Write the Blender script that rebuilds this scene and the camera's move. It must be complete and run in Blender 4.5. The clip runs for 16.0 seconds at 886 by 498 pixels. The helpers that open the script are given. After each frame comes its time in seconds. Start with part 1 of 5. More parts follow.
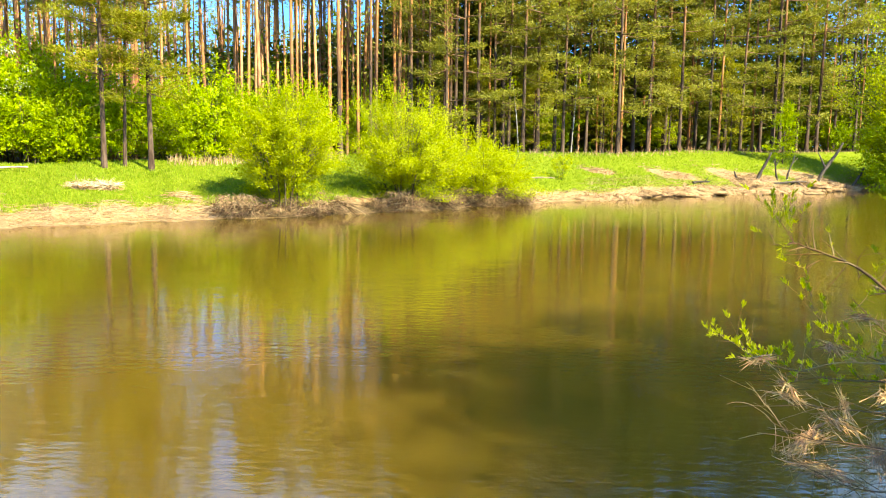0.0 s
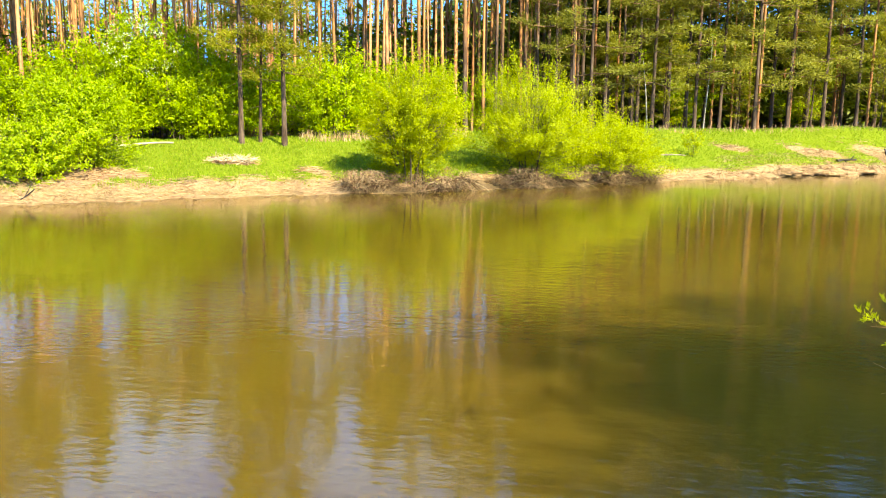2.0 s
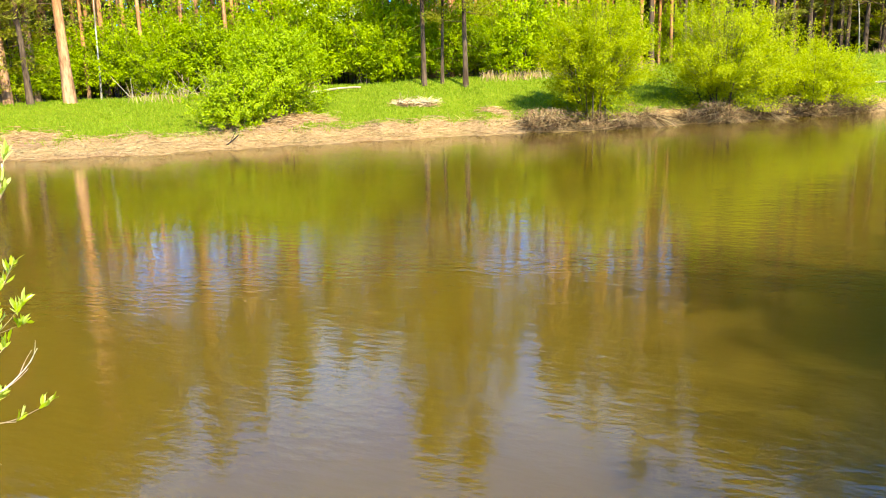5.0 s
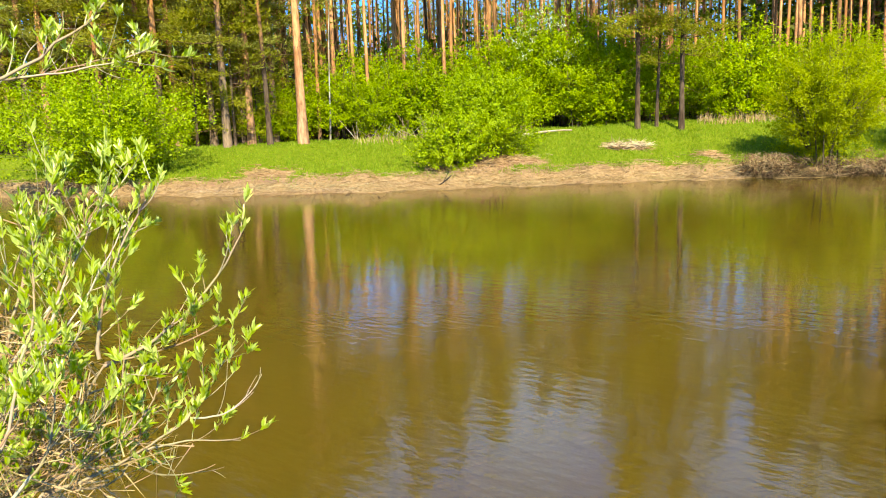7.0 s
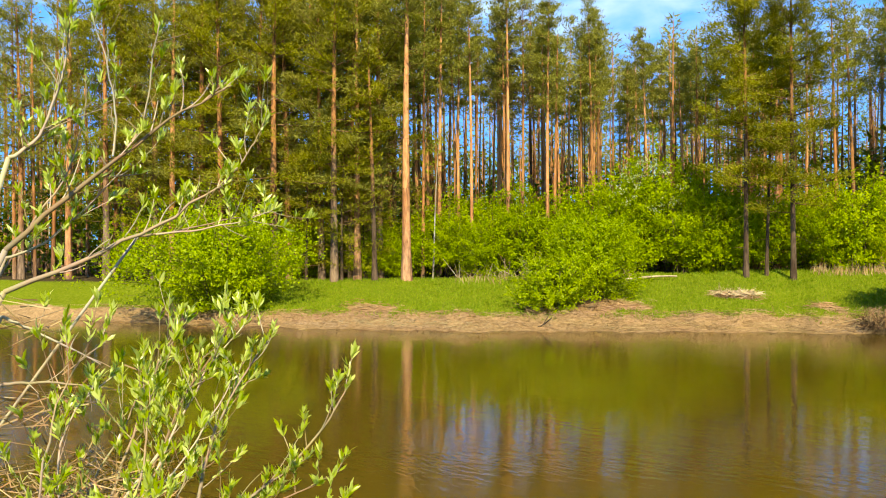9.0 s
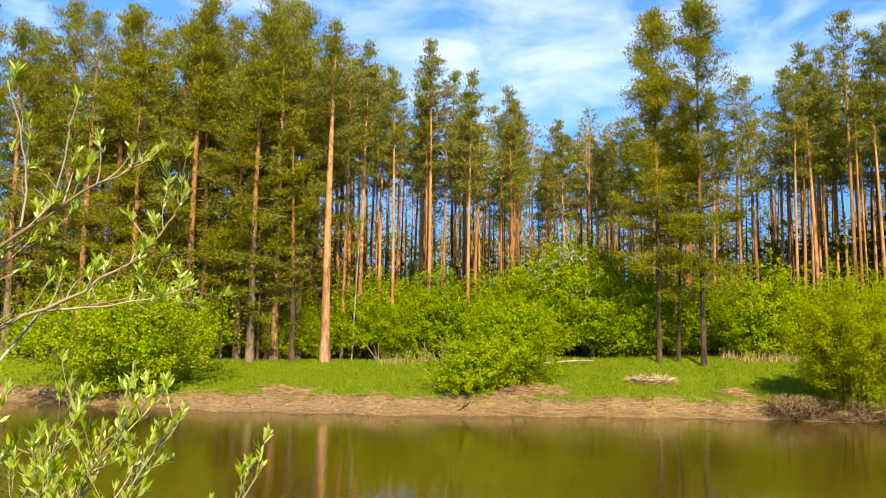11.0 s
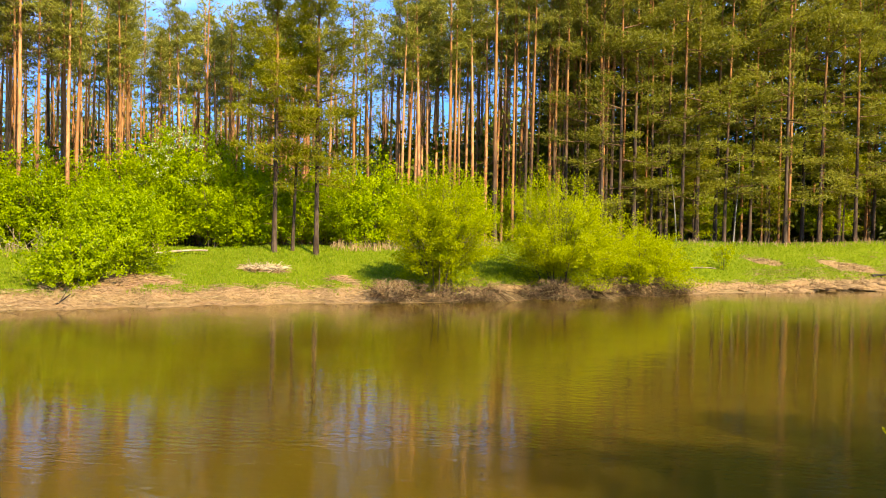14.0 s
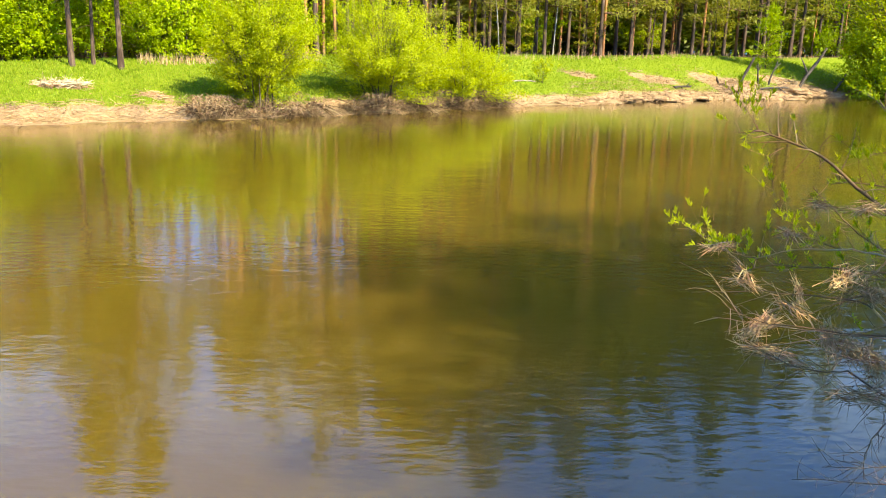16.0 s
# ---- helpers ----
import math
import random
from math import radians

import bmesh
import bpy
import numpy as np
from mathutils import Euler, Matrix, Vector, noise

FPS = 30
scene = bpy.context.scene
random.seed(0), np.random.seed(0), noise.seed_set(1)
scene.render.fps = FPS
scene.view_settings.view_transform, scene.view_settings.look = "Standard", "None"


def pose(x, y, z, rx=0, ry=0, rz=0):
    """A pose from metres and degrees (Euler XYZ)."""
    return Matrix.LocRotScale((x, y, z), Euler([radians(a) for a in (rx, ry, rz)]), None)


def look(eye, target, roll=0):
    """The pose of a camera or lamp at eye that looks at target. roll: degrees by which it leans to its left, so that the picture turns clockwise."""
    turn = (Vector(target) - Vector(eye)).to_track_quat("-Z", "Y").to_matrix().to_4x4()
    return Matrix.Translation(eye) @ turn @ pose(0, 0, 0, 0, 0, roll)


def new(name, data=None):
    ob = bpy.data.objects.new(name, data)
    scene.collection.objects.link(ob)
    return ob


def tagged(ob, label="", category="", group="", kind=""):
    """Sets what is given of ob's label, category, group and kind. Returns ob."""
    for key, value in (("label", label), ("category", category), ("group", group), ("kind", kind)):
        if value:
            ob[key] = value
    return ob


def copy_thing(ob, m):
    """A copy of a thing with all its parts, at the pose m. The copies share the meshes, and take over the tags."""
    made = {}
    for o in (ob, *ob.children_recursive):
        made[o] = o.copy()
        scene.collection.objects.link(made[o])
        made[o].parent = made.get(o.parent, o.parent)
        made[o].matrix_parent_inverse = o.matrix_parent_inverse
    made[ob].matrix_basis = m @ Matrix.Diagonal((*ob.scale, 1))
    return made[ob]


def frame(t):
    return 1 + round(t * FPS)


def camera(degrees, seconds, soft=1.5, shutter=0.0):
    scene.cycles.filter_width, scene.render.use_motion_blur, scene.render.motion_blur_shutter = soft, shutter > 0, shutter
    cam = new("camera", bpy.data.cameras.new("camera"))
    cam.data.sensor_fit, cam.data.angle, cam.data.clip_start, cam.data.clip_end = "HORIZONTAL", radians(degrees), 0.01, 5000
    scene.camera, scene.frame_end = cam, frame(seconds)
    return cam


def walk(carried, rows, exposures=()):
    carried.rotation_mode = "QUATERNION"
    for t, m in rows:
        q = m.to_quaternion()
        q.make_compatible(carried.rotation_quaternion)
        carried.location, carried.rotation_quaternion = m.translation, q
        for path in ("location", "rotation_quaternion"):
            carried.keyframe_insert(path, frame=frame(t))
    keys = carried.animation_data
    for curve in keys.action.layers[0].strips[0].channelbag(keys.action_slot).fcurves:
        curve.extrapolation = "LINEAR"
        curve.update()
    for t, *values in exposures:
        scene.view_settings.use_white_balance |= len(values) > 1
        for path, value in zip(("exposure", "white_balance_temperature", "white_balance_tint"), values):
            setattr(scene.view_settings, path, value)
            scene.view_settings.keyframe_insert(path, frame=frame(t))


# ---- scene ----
cam = camera(58.05, 16.0, soft=1.05)
PATH = [
    (0.0, pose(0.000, 0.000, 3.205, 82.44, -0.90, -1.96)),
    (0.5, pose(-0.023, 0.000, 3.199, 82.01, -0.79, 0.28)),
    (1.0, pose(-0.047, 0.000, 3.193, 81.56, -0.87, 2.10)),
    (1.5, pose(-0.070, 0.000, 3.188, 81.01, -0.79, 4.26)),
    (2.0, pose(-0.070, 0.000, 3.182, 80.67, -0.74, 6.79)),
    (2.5, pose(-0.070, 0.000, 3.176, 80.19, -0.62, 8.83)),
    (3.0, pose(-0.070, 0.000, 3.170, 79.61, -0.47, 10.71)),
    (3.2, pose(-0.065, 0.000, 3.167, 79.26, -0.40, 11.60)),
    (5.3, pose(-0.016, 0.000, 3.130, 76.39, 1.37, 21.01)),
    (5.5, pose(-0.012, 0.000, 3.127, 76.55, 0.96, 22.14)),
    (6.0, pose(0.000, 0.000, 3.120, 76.68, 1.30, 25.80)),
    (6.5, pose(-0.010, 0.000, 3.145, 77.96, 1.75, 30.50)),
    (7.0, pose(-0.020, 0.000, 3.155, 79.97, 2.01, 34.36)),
    (7.5, pose(-0.030, 0.000, 3.200, 82.49, 2.00, 37.21)),
    (8.0, pose(-0.040, 0.000, 3.210, 84.74, 1.65, 39.41)),
    (8.5, pose(-0.040, 0.000, 3.220, 87.72, 1.06, 41.37)),
    (8.7, pose(-0.040, 0.000, 3.220, 88.73, 0.81, 41.62)),
    (10.8, pose(-0.040, 0.000, 3.220, 95.51, -0.69, 37.35)),
    (11.0, pose(-0.040, 0.000, 3.220, 95.89, -0.66, 35.91)),
    (11.5, pose(-0.030, 0.000, 3.215, 96.57, -0.68, 32.37)),
    (12.0, pose(-0.020, 0.000, 3.210, 96.09, -0.67, 27.52)),
    (12.5, pose(-0.010, 0.000, 3.205, 94.59, -0.75, 22.61)),
    (13.0, pose(0.000, 0.000, 3.200, 92.54, -0.97, 17.84)),
    (13.5, pose(0.010, 0.000, 3.200, 90.47, -1.16, 13.07)),
    (14.0, pose(0.020, 0.000, 3.200, 88.49, -1.29, 9.01)),
    (14.5, pose(0.030, 0.000, 3.200, 85.68, -1.48, 5.45)),
    (15.0, pose(0.053, 0.000, 3.130, 82.17, -1.54, 1.91)),
    (15.5, pose(0.077, 0.000, 3.110, 78.29, -1.46, -0.95)),
    (16.0, pose(0.100, 0.000, 3.090, 75.76, -1.44, -3.31)),
]
EXPOSURES = [(0.0, 2.30, 7800, 6), (3.0, 2.12, 7600, 5), (5.5, 1.92, 7400, 4), (7.0, 1.60, 7600, 3), (8.5, 1.25, 8700, 5), (11.0, 1.09, 8700, 10), (12.5, 1.18, 8900, 16), (13.5, 1.35, 9000, 17), (14.5, 1.66, 8600, 12), (16.0, 2.13, 7300, 11)]
walk(cam, PATH, EXPOSURES)
EYE_Z = 3.2

# ---- sky and sun ----
SUN_AZ, SUN_EL = radians(-135.0), radians(41.0)      # azimuth from +y towards the left, so -135 is right and behind
to_sun = Vector((-math.sin(SUN_AZ) * math.cos(SUN_EL), math.cos(SUN_AZ) * math.cos(SUN_EL), math.sin(SUN_EL)))
sun = new("sun", bpy.data.lights.new("sun", "SUN"))
sun.data.energy, sun.data.angle, sun.data.color = 4.9, radians(0.6), (1.0, 0.945, 0.74)
sun.matrix_world = look(to_sun * 60, (0, 0, 0))

world = bpy.data.worlds.new("world")
scene.world = world
world.use_nodes = True
nt = world.node_tree
nt.nodes.clear()


def wire(tree, kind, **settings):
    n = tree.nodes.new(kind)
    for key, value in settings.items():
        if key == "blend_type":
            n.blend_type = value
        elif key == "data_type":
            n.data_type = value
        elif key == "operation":
            n.operation = value
        elif key == "sky_type":
            n.sky_type = value
    return n


sky = wire(nt, "ShaderNodeTexSky", sky_type="NISHITA")
sky.sun_disc, sky.sun_elevation, sky.sun_rotation = False, SUN_EL, -SUN_AZ
sky.air_density, sky.dust_density, sky.ozone_density = 0.8, 0.0, 3.0
coord = wire(nt, "ShaderNodeTexCoord")
sep = wire(nt, "ShaderNodeSeparateXYZ")
nt.links.new(coord.outputs["Generated"], sep.inputs[0])
# cloud layer: the sky's direction projected on a flat ceiling
zc = wire(nt, "ShaderNodeMath", operation="MAXIMUM")
zc.inputs[1].default_value = 0.04
nt.links.new(sep.outputs["Z"], zc.inputs[0])
zadd = wire(nt, "ShaderNodeMath", operation="ADD")
zadd.inputs[1].default_value = 0.12
nt.links.new(zc.outputs[0], zadd.inputs[0])
scl = wire(nt, "ShaderNodeVectorMath", operation="DIVIDE")
nt.links.new(coord.outputs["Generated"], scl.inputs[0])
comb = wire(nt, "ShaderNodeCombineXYZ")
for i in range(3):
    nt.links.new(zadd.outputs[0], comb.inputs[i])
nt.links.new(comb.outputs[0], scl.inputs[1])
cloud = wire(nt, "ShaderNodeTexNoise")
cloud.inputs["Scale"].default_value, cloud.inputs["Detail"].default_value = 3.4, 7.0
cloud.inputs["Roughness"].default_value, cloud.inputs["Distortion"].default_value = 0.55, 0.35
nt.links.new(scl.outputs[0], cloud.inputs["Vector"])
ramp = wire(nt, "ShaderNodeValToRGB")
ramp.color_ramp.elements[0].position, ramp.color_ramp.elements[1].position = 0.38, 0.70
ramp.color_ramp.elements[0].color = (0.06, 0.06, 0.06, 1)
nt.links.new(cloud.outputs["Fac"], ramp.inputs[0])
fade = nt.nodes.new("ShaderNodeMapRange")
fade.inputs["From Min"].default_value, fade.inputs["From Max"].default_value = 0.14, 0.34
nt.links.new(sep.outputs["Z"], fade.inputs["Value"])
thin = nt.nodes.new("ShaderNodeMapRange")
thin.inputs["From Min"].default_value, thin.inputs["From Max"].default_value = 0.37, 0.47
thin.inputs["To Min"].default_value, thin.inputs["To Max"].default_value = 1.0, 0.42
nt.links.new(sep.outputs["Z"], thin.inputs["Value"])
veil = wire(nt, "ShaderNodeMath", operation="MULTIPLY")
nt.links.new(fade.outputs[0], veil.inputs[0])
nt.links.new(thin.outputs[0], veil.inputs[1])
cover = wire(nt, "ShaderNodeMath", operation="MULTIPLY")
nt.links.new(ramp.outputs[0], cover.inputs[0])
nt.links.new(veil.outputs[0], cover.inputs[1])
tint = wire(nt, "ShaderNodeMix", data_type="RGBA", blend_type="MULTIPLY")
tint.inputs["Factor"].default_value = 1.0
tint.inputs["B"].default_value = (0.42, 1.42, 2.7, 1)
nt.links.new(sky.outputs[0], tint.inputs["A"])
low_sky = nt.nodes.new("ShaderNodeMapRange")
low_sky.inputs["From Min"].default_value, low_sky.inputs["From Max"].default_value = 0.0, 0.30
low_sky.inputs["To Min"].default_value, low_sky.inputs["To Max"].default_value = 0.95, 0.0
nt.links.new(sep.outputs["Z"], low_sky.inputs["Value"])
deep_blue = wire(nt, "ShaderNodeMix", data_type="RGBA", blend_type="MULTIPLY")
deep_blue.inputs["B"].default_value = (0.20, 0.23, 0.40, 1)
nt.links.new(low_sky.outputs[0], deep_blue.inputs["Factor"])
nt.links.new(tint.outputs["Result"], deep_blue.inputs["A"])
mixc = wire(nt, "ShaderNodeMix", data_type="RGBA")
nt.links.new(cover.outputs[0], mixc.inputs["Factor"])
nt.links.new(deep_blue.outputs["Result"], mixc.inputs["A"])
mixc.inputs["B"].default_value = (5.4, 7.6, 10.4, 1)
bg = wire(nt, "ShaderNodeBackground")
bg.inputs["Strength"].default_value = 0.071
nt.links.new(mixc.outputs["Result"], bg.inputs[0])
wout = wire(nt, "ShaderNodeOutputWorld")
nt.links.new(bg.outputs[0], wout.inputs[0])


# ---- materials ----
def material(name):
    m = bpy.data.materials.new(name)
    m.use_nodes = True
    t = m.node_tree
    b = t.nodes["Principled BSDF"]
    return m, t, b


def noise_node(t, scale, detail=4.0, rough=0.55, vector=None):
    n = t.nodes.new("ShaderNodeTexNoise")
    n.inputs["Scale"].default_value, n.inputs["Detail"].default_value, n.inputs["Roughness"].default_value = scale, detail, rough
    if vector is not None:
        t.links.new(vector, n.inputs["Vector"])
    return n


def ramp_node(t, fac, stops):
    r = t.nodes.new("ShaderNodeValToRGB")
    e = r.color_ramp.elements
    while len(e) < len(stops):
        e.new(0.5)
    for k, (p, c) in enumerate(stops):
        e[k].position, e[k].color = p, (*c, 1)
    t.links.new(fac, r.inputs[0])
    return r


def leaf_material(name, dark, mid, light, translucent=0.35, rough=0.45, gloss=0.12, vary=0.7):
    """Leaves: colour varies leaf by leaf and tree by tree; light comes through the blade."""
    m, t, b = material(name)
    geo = t.nodes.new("ShaderNodeNewGeometry")
    obi = t.nodes.new("ShaderNodeObjectInfo")
    add = wire(t, "ShaderNodeMath", operation="MULTIPLY_ADD")
    t.links.new(obi.outputs["Random"], add.inputs[0])
    add.inputs[1].default_value = 0.30
    half = wire(t, "ShaderNodeMath", operation="MULTIPLY_ADD")
    t.links.new(geo.outputs["Random Per Island"], half.inputs[0])
    half.inputs[1].default_value, half.inputs[2].default_value = vary, 0.35 - 0.5 * vary
    t.links.new(half.outputs[0], add.inputs[2])
    r = ramp_node(t, add.outputs[0], [(0.0, dark), (0.5, mid), (1.0, light)])
    t.links.new(r.outputs[0], b.inputs["Base Color"])
    b.inputs["Roughness"].default_value = rough
    b.inputs["Specular IOR Level"].default_value = gloss
    tr = t.nodes.new("ShaderNodeBsdfTranslucent")
    hs = t.nodes.new("ShaderNodeHueSaturation")
    hs.inputs["Saturation"].default_value, hs.inputs["Value"].default_value = 1.1, 1.25
    t.links.new(r.outputs[0], hs.inputs["Color"])
    t.links.new(hs.outputs[0], tr.inputs["Color"])
    mx = t.nodes.new("ShaderNodeMixShader")
    mx.inputs[0].default_value = translucent
    t.links.new(b.outputs[0], mx.inputs[1])
    t.links.new(tr.outputs[0], mx.inputs[2])
    t.links.new(mx.outputs[0], t.nodes["Material Output"].inputs["Surface"])
    return m


def bark_material(name, low, high, switch, span, scale=9.0):
    """Bark: scaly and dark low on the stem, thin and papery higher up (stems have their foot at z = 0)."""
    m, t, b = material(name)
    tc = t.nodes.new("ShaderNodeTexCoord")
    sp = t.nodes.new("ShaderNodeSeparateXYZ")
    t.links.new(tc.outputs["Object"], sp.inputs[0])
    mp = t.nodes.new("ShaderNodeMapping")
    mp.inputs["Scale"].default_value = (1, 1, 0.22)
    t.links.new(tc.outputs["Object"], mp.inputs["Vector"])
    fine = noise_node(t, scale, 6, 0.7, mp.outputs[0])
    wide = noise_node(t, 1.1, 3, 0.5, tc.outputs["Object"])
    oi = t.nodes.new("ShaderNodeObjectInfo")
    hgt = wire(t, "ShaderNodeMath", operation="MULTIPLY_ADD")
    t.links.new(wide.outputs["Fac"], hgt.inputs[0])
    hgt.inputs[1].default_value = 5.0
    t.links.new(sp.outputs["Z"], hgt.inputs[2])
    jit = wire(t, "ShaderNodeMath", operation="MULTIPLY_ADD")
    t.links.new(oi.outputs["Random"], jit.inputs[0])
    jit.inputs[1].default_value = 4.0
    t.links.new(hgt.outputs[0], jit.inputs[2])
    mr = t.nodes.new("ShaderNodeMapRange")
    mr.inputs["From Min"].default_value, mr.inputs["From Max"].default_value = switch + 4.5, switch + span + 4.5
    t.links.new(jit.outputs[0], mr.inputs["Value"])
    lo = ramp_node(t, fine.outputs["Fac"], [(0.32, tuple(c * 0.35 for c in low)), (0.52, low), (0.72, tuple(c * 1.7 for c in low))])
    hi = ramp_node(t, fine.outputs["Fac"], [(0.32, tuple(c * 0.45 for c in high)), (0.52, high), (0.72, tuple(min(0.7, c * 1.4) for c in high))])
    mix = wire(t, "ShaderNodeMix", data_type="RGBA")
    t.links.new(mr.outputs[0], mix.inputs["Factor"])
    t.links.new(lo.outputs[0], mix.inputs["A"])
    t.links.new(hi.outputs[0], mix.inputs["B"])
    patch = noise_node(t, 1.6, 5, 0.65, mp.outputs[0])
    tone = ramp_node(t, patch.outputs["Fac"], [(0.40, (0.44, 0.38, 0.35)), (0.5, (0.90, 0.90, 0.90)), (0.62, (1.0, 1.0, 1.0))])
    worn = wire(t, "ShaderNodeMix", data_type="RGBA", blend_type="MULTIPLY")
    worn.inputs["Factor"].default_value = 0.8
    t.links.new(mix.outputs["Result"], worn.inputs["A"])
    t.links.new(tone.outputs[0], worn.inputs["B"])
    t.links.new(worn.outputs["Result"], b.inputs["Base Color"])
    b.inputs["Roughness"].default_value = 0.9
    b.inputs["Specular IOR Level"].default_value = 0.15
    bp = t.nodes.new("ShaderNodeBump")
    bp.inputs["Strength"].default_value, bp.inputs["Distance"].default_value = 0.7, 0.03
    t.links.new(fine.outputs["Fac"], bp.inputs["Height"])
    t.links.new(bp.outputs[0], b.inputs["Normal"])
    return m


def strand_material(name, dark, mid, light, rough=0.85):
    """Dry stalks, twigs and roots: each strand has its own tone."""
    m, t, b = material(name)
    geo = t.nodes.new("ShaderNodeNewGeometry")
    r = ramp_node(t, geo.outputs["Random Per Island"], [(0.0, dark), (0.5, mid), (1.0, light)])
    n = noise_node(t, 14.0, 3)
    mul = wire(t, "ShaderNodeMix", data_type="RGBA", blend_type="MULTIPLY")
    mul.inputs["Factor"].default_value = 0.55
    t.links.new(r.outputs[0], mul.inputs["A"])
    t.links.new(n.outputs["Color"], mul.inputs["B"])
    t.links.new(mul.outputs["Result"], b.inputs["Base Color"])
    b.inputs["Roughness"].default_value = rough
    b.inputs["Specular IOR Level"].default_value = 0.05
    return m


NEEDLE = leaf_material("pine_needles", (0.10, 0.108, 0.008), (0.225, 0.225, 0.014), (0.34, 0.33, 0.024), 0.42, 0.5, vary=0.35)
NEEDLE_DARK = leaf_material("bluish_pine_needles", (0.125, 0.130, 0.024), (0.225, 0.228, 0.040), (0.32, 0.315, 0.066), 0.42, 0.55, vary=0.3)
# darker copy of the pine needles for the bend, shade put into the colour
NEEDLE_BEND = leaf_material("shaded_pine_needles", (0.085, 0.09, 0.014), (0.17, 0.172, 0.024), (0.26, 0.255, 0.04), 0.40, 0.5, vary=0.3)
NEEDLE_DRY = leaf_material("withered_pine_needles", (0.066, 0.0495, 0.0248), (0.1375, 0.1045, 0.0495), (0.198, 0.1485, 0.077), 0.2, 0.6)
LEAF = leaf_material("spring_leaves", (0.12, 0.185, 0.002), (0.25, 0.345, 0.003), (0.38, 0.45, 0.012), 0.50)
LEAF_YELLOW = leaf_material("willow_leaves", (0.235, 0.275, 0.003), (0.305, 0.355, 0.005), (0.375, 0.42, 0.012), 0.54)
LEAF_SILVER = leaf_material("silvery_willow_leaves", (0.18, 0.25, 0.004), (0.28, 0.37, 0.007), (0.53, 0.60, 0.20), 0.48, 0.28, 0.6)
# lighter copy of the spring leaves, sunlight put into the colour
LEAF_BRIGHT = leaf_material("sunlit_alder_leaves", (0.16, 0.235, 0.003), (0.27, 0.365, 0.006), (0.40, 0.48, 0.03), 0.48)
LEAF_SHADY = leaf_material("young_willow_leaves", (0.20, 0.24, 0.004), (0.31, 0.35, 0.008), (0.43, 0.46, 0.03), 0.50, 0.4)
PINE_BARK = bark_material("pine_bark", (0.19, 0.132, 0.092), (0.35, 0.160, 0.062), 2.0, 4.5)
EDGE_BARK = bark_material("orange_pine_bark", (0.33, 0.185, 0.11), (0.51, 0.245, 0.108), 0.5, 5.0)
# grey lower bark; on the right-hand pines it also carries painted forest shade
DARK_BARK = bark_material("grey_and_shaded_pine_bark", (0.085, 0.058, 0.041), (0.3025, 0.143, 0.0523), 5.0, 4.0)
BOUGH_BARK = bark_material("brown_bough_bark", (0.10, 0.062, 0.038), (0.17, 0.10, 0.055), 0.0, 6.0, 14.0)
BUSH_BARK = bark_material("bush_bark", (0.0825, 0.0633, 0.0413), (0.121, 0.0935, 0.055), 0.0, 4.0, 20.0)
BIRCH_BARK = bark_material("pale_birch_bark", (0.22, 0.198, 0.165), (0.374, 0.352, 0.308), 0.0, 2.0, 5.0)
DEAD_WOOD = bark_material("weathered_grey_wood", (0.05, 0.043, 0.036), (0.08, 0.07, 0.057), 0.0, 3.0, 14.0)
PALE_WOOD = bark_material("bleached_wood", (0.36, 0.30, 0.22), (0.42, 0.36, 0.27), 0.0, 3.0, 14.0)
TWIG = strand_material("willow_twigs", (0.24, 0.17, 0.10), (0.38, 0.30, 0.205), (0.52, 0.45, 0.35), 0.55)
TWIG_DARK = strand_material("grey_brown_twigs", (0.11, 0.065, 0.03), (0.21, 0.13, 0.065), (0.40, 0.27, 0.15), 0.6)
FLOOD_STRAW = strand_material("flood_straw", (0.30, 0.165, 0.065), (0.46, 0.28, 0.125), (0.60, 0.40, 0.20))
STRAW = strand_material("dry_straw", (0.29, 0.18, 0.088), (0.39, 0.262, 0.136), (0.50, 0.365, 0.21))
# straw darkened for the shade under the overhanging willows
SHADED_STRAW = strand_material("shaded_dead_grass", (0.13, 0.08, 0.04), (0.23, 0.15, 0.075), (0.40, 0.29, 0.165))
HAY = strand_material("pale_hay", (0.46, 0.35, 0.20), (0.58, 0.45, 0.27), (0.68, 0.56, 0.37))
ROOT = strand_material("washed_out_roots", (0.05, 0.03, 0.015), (0.13, 0.08, 0.04), (0.36, 0.26, 0.155))
LEAF_DEEP = leaf_material("shaded_undergrowth_leaves", (0.0303, 0.0523, 0.0022), (0.066, 0.1045, 0.0033), (0.132, 0.1815, 0.0066), 0.40)
BLOSSOM = leaf_material("white_blossom", (0.42, 0.46, 0.28), (0.52, 0.56, 0.38), (0.62, 0.64, 0.5), 0.3)
# darker needles for the forest depth; its shade is put into the colour
SHADE_NEEDLE = leaf_material("shaded_fill_needles", (0.036, 0.050, 0.004), (0.080, 0.10, 0.007), (0.14, 0.165, 0.012), 0.35, 0.5)
GRASS = leaf_material("fresh_grass", (0.085, 0.150, 0.0055), (0.150, 0.232, 0.010), (0.265, 0.308, 0.036), 0.38, 0.55)


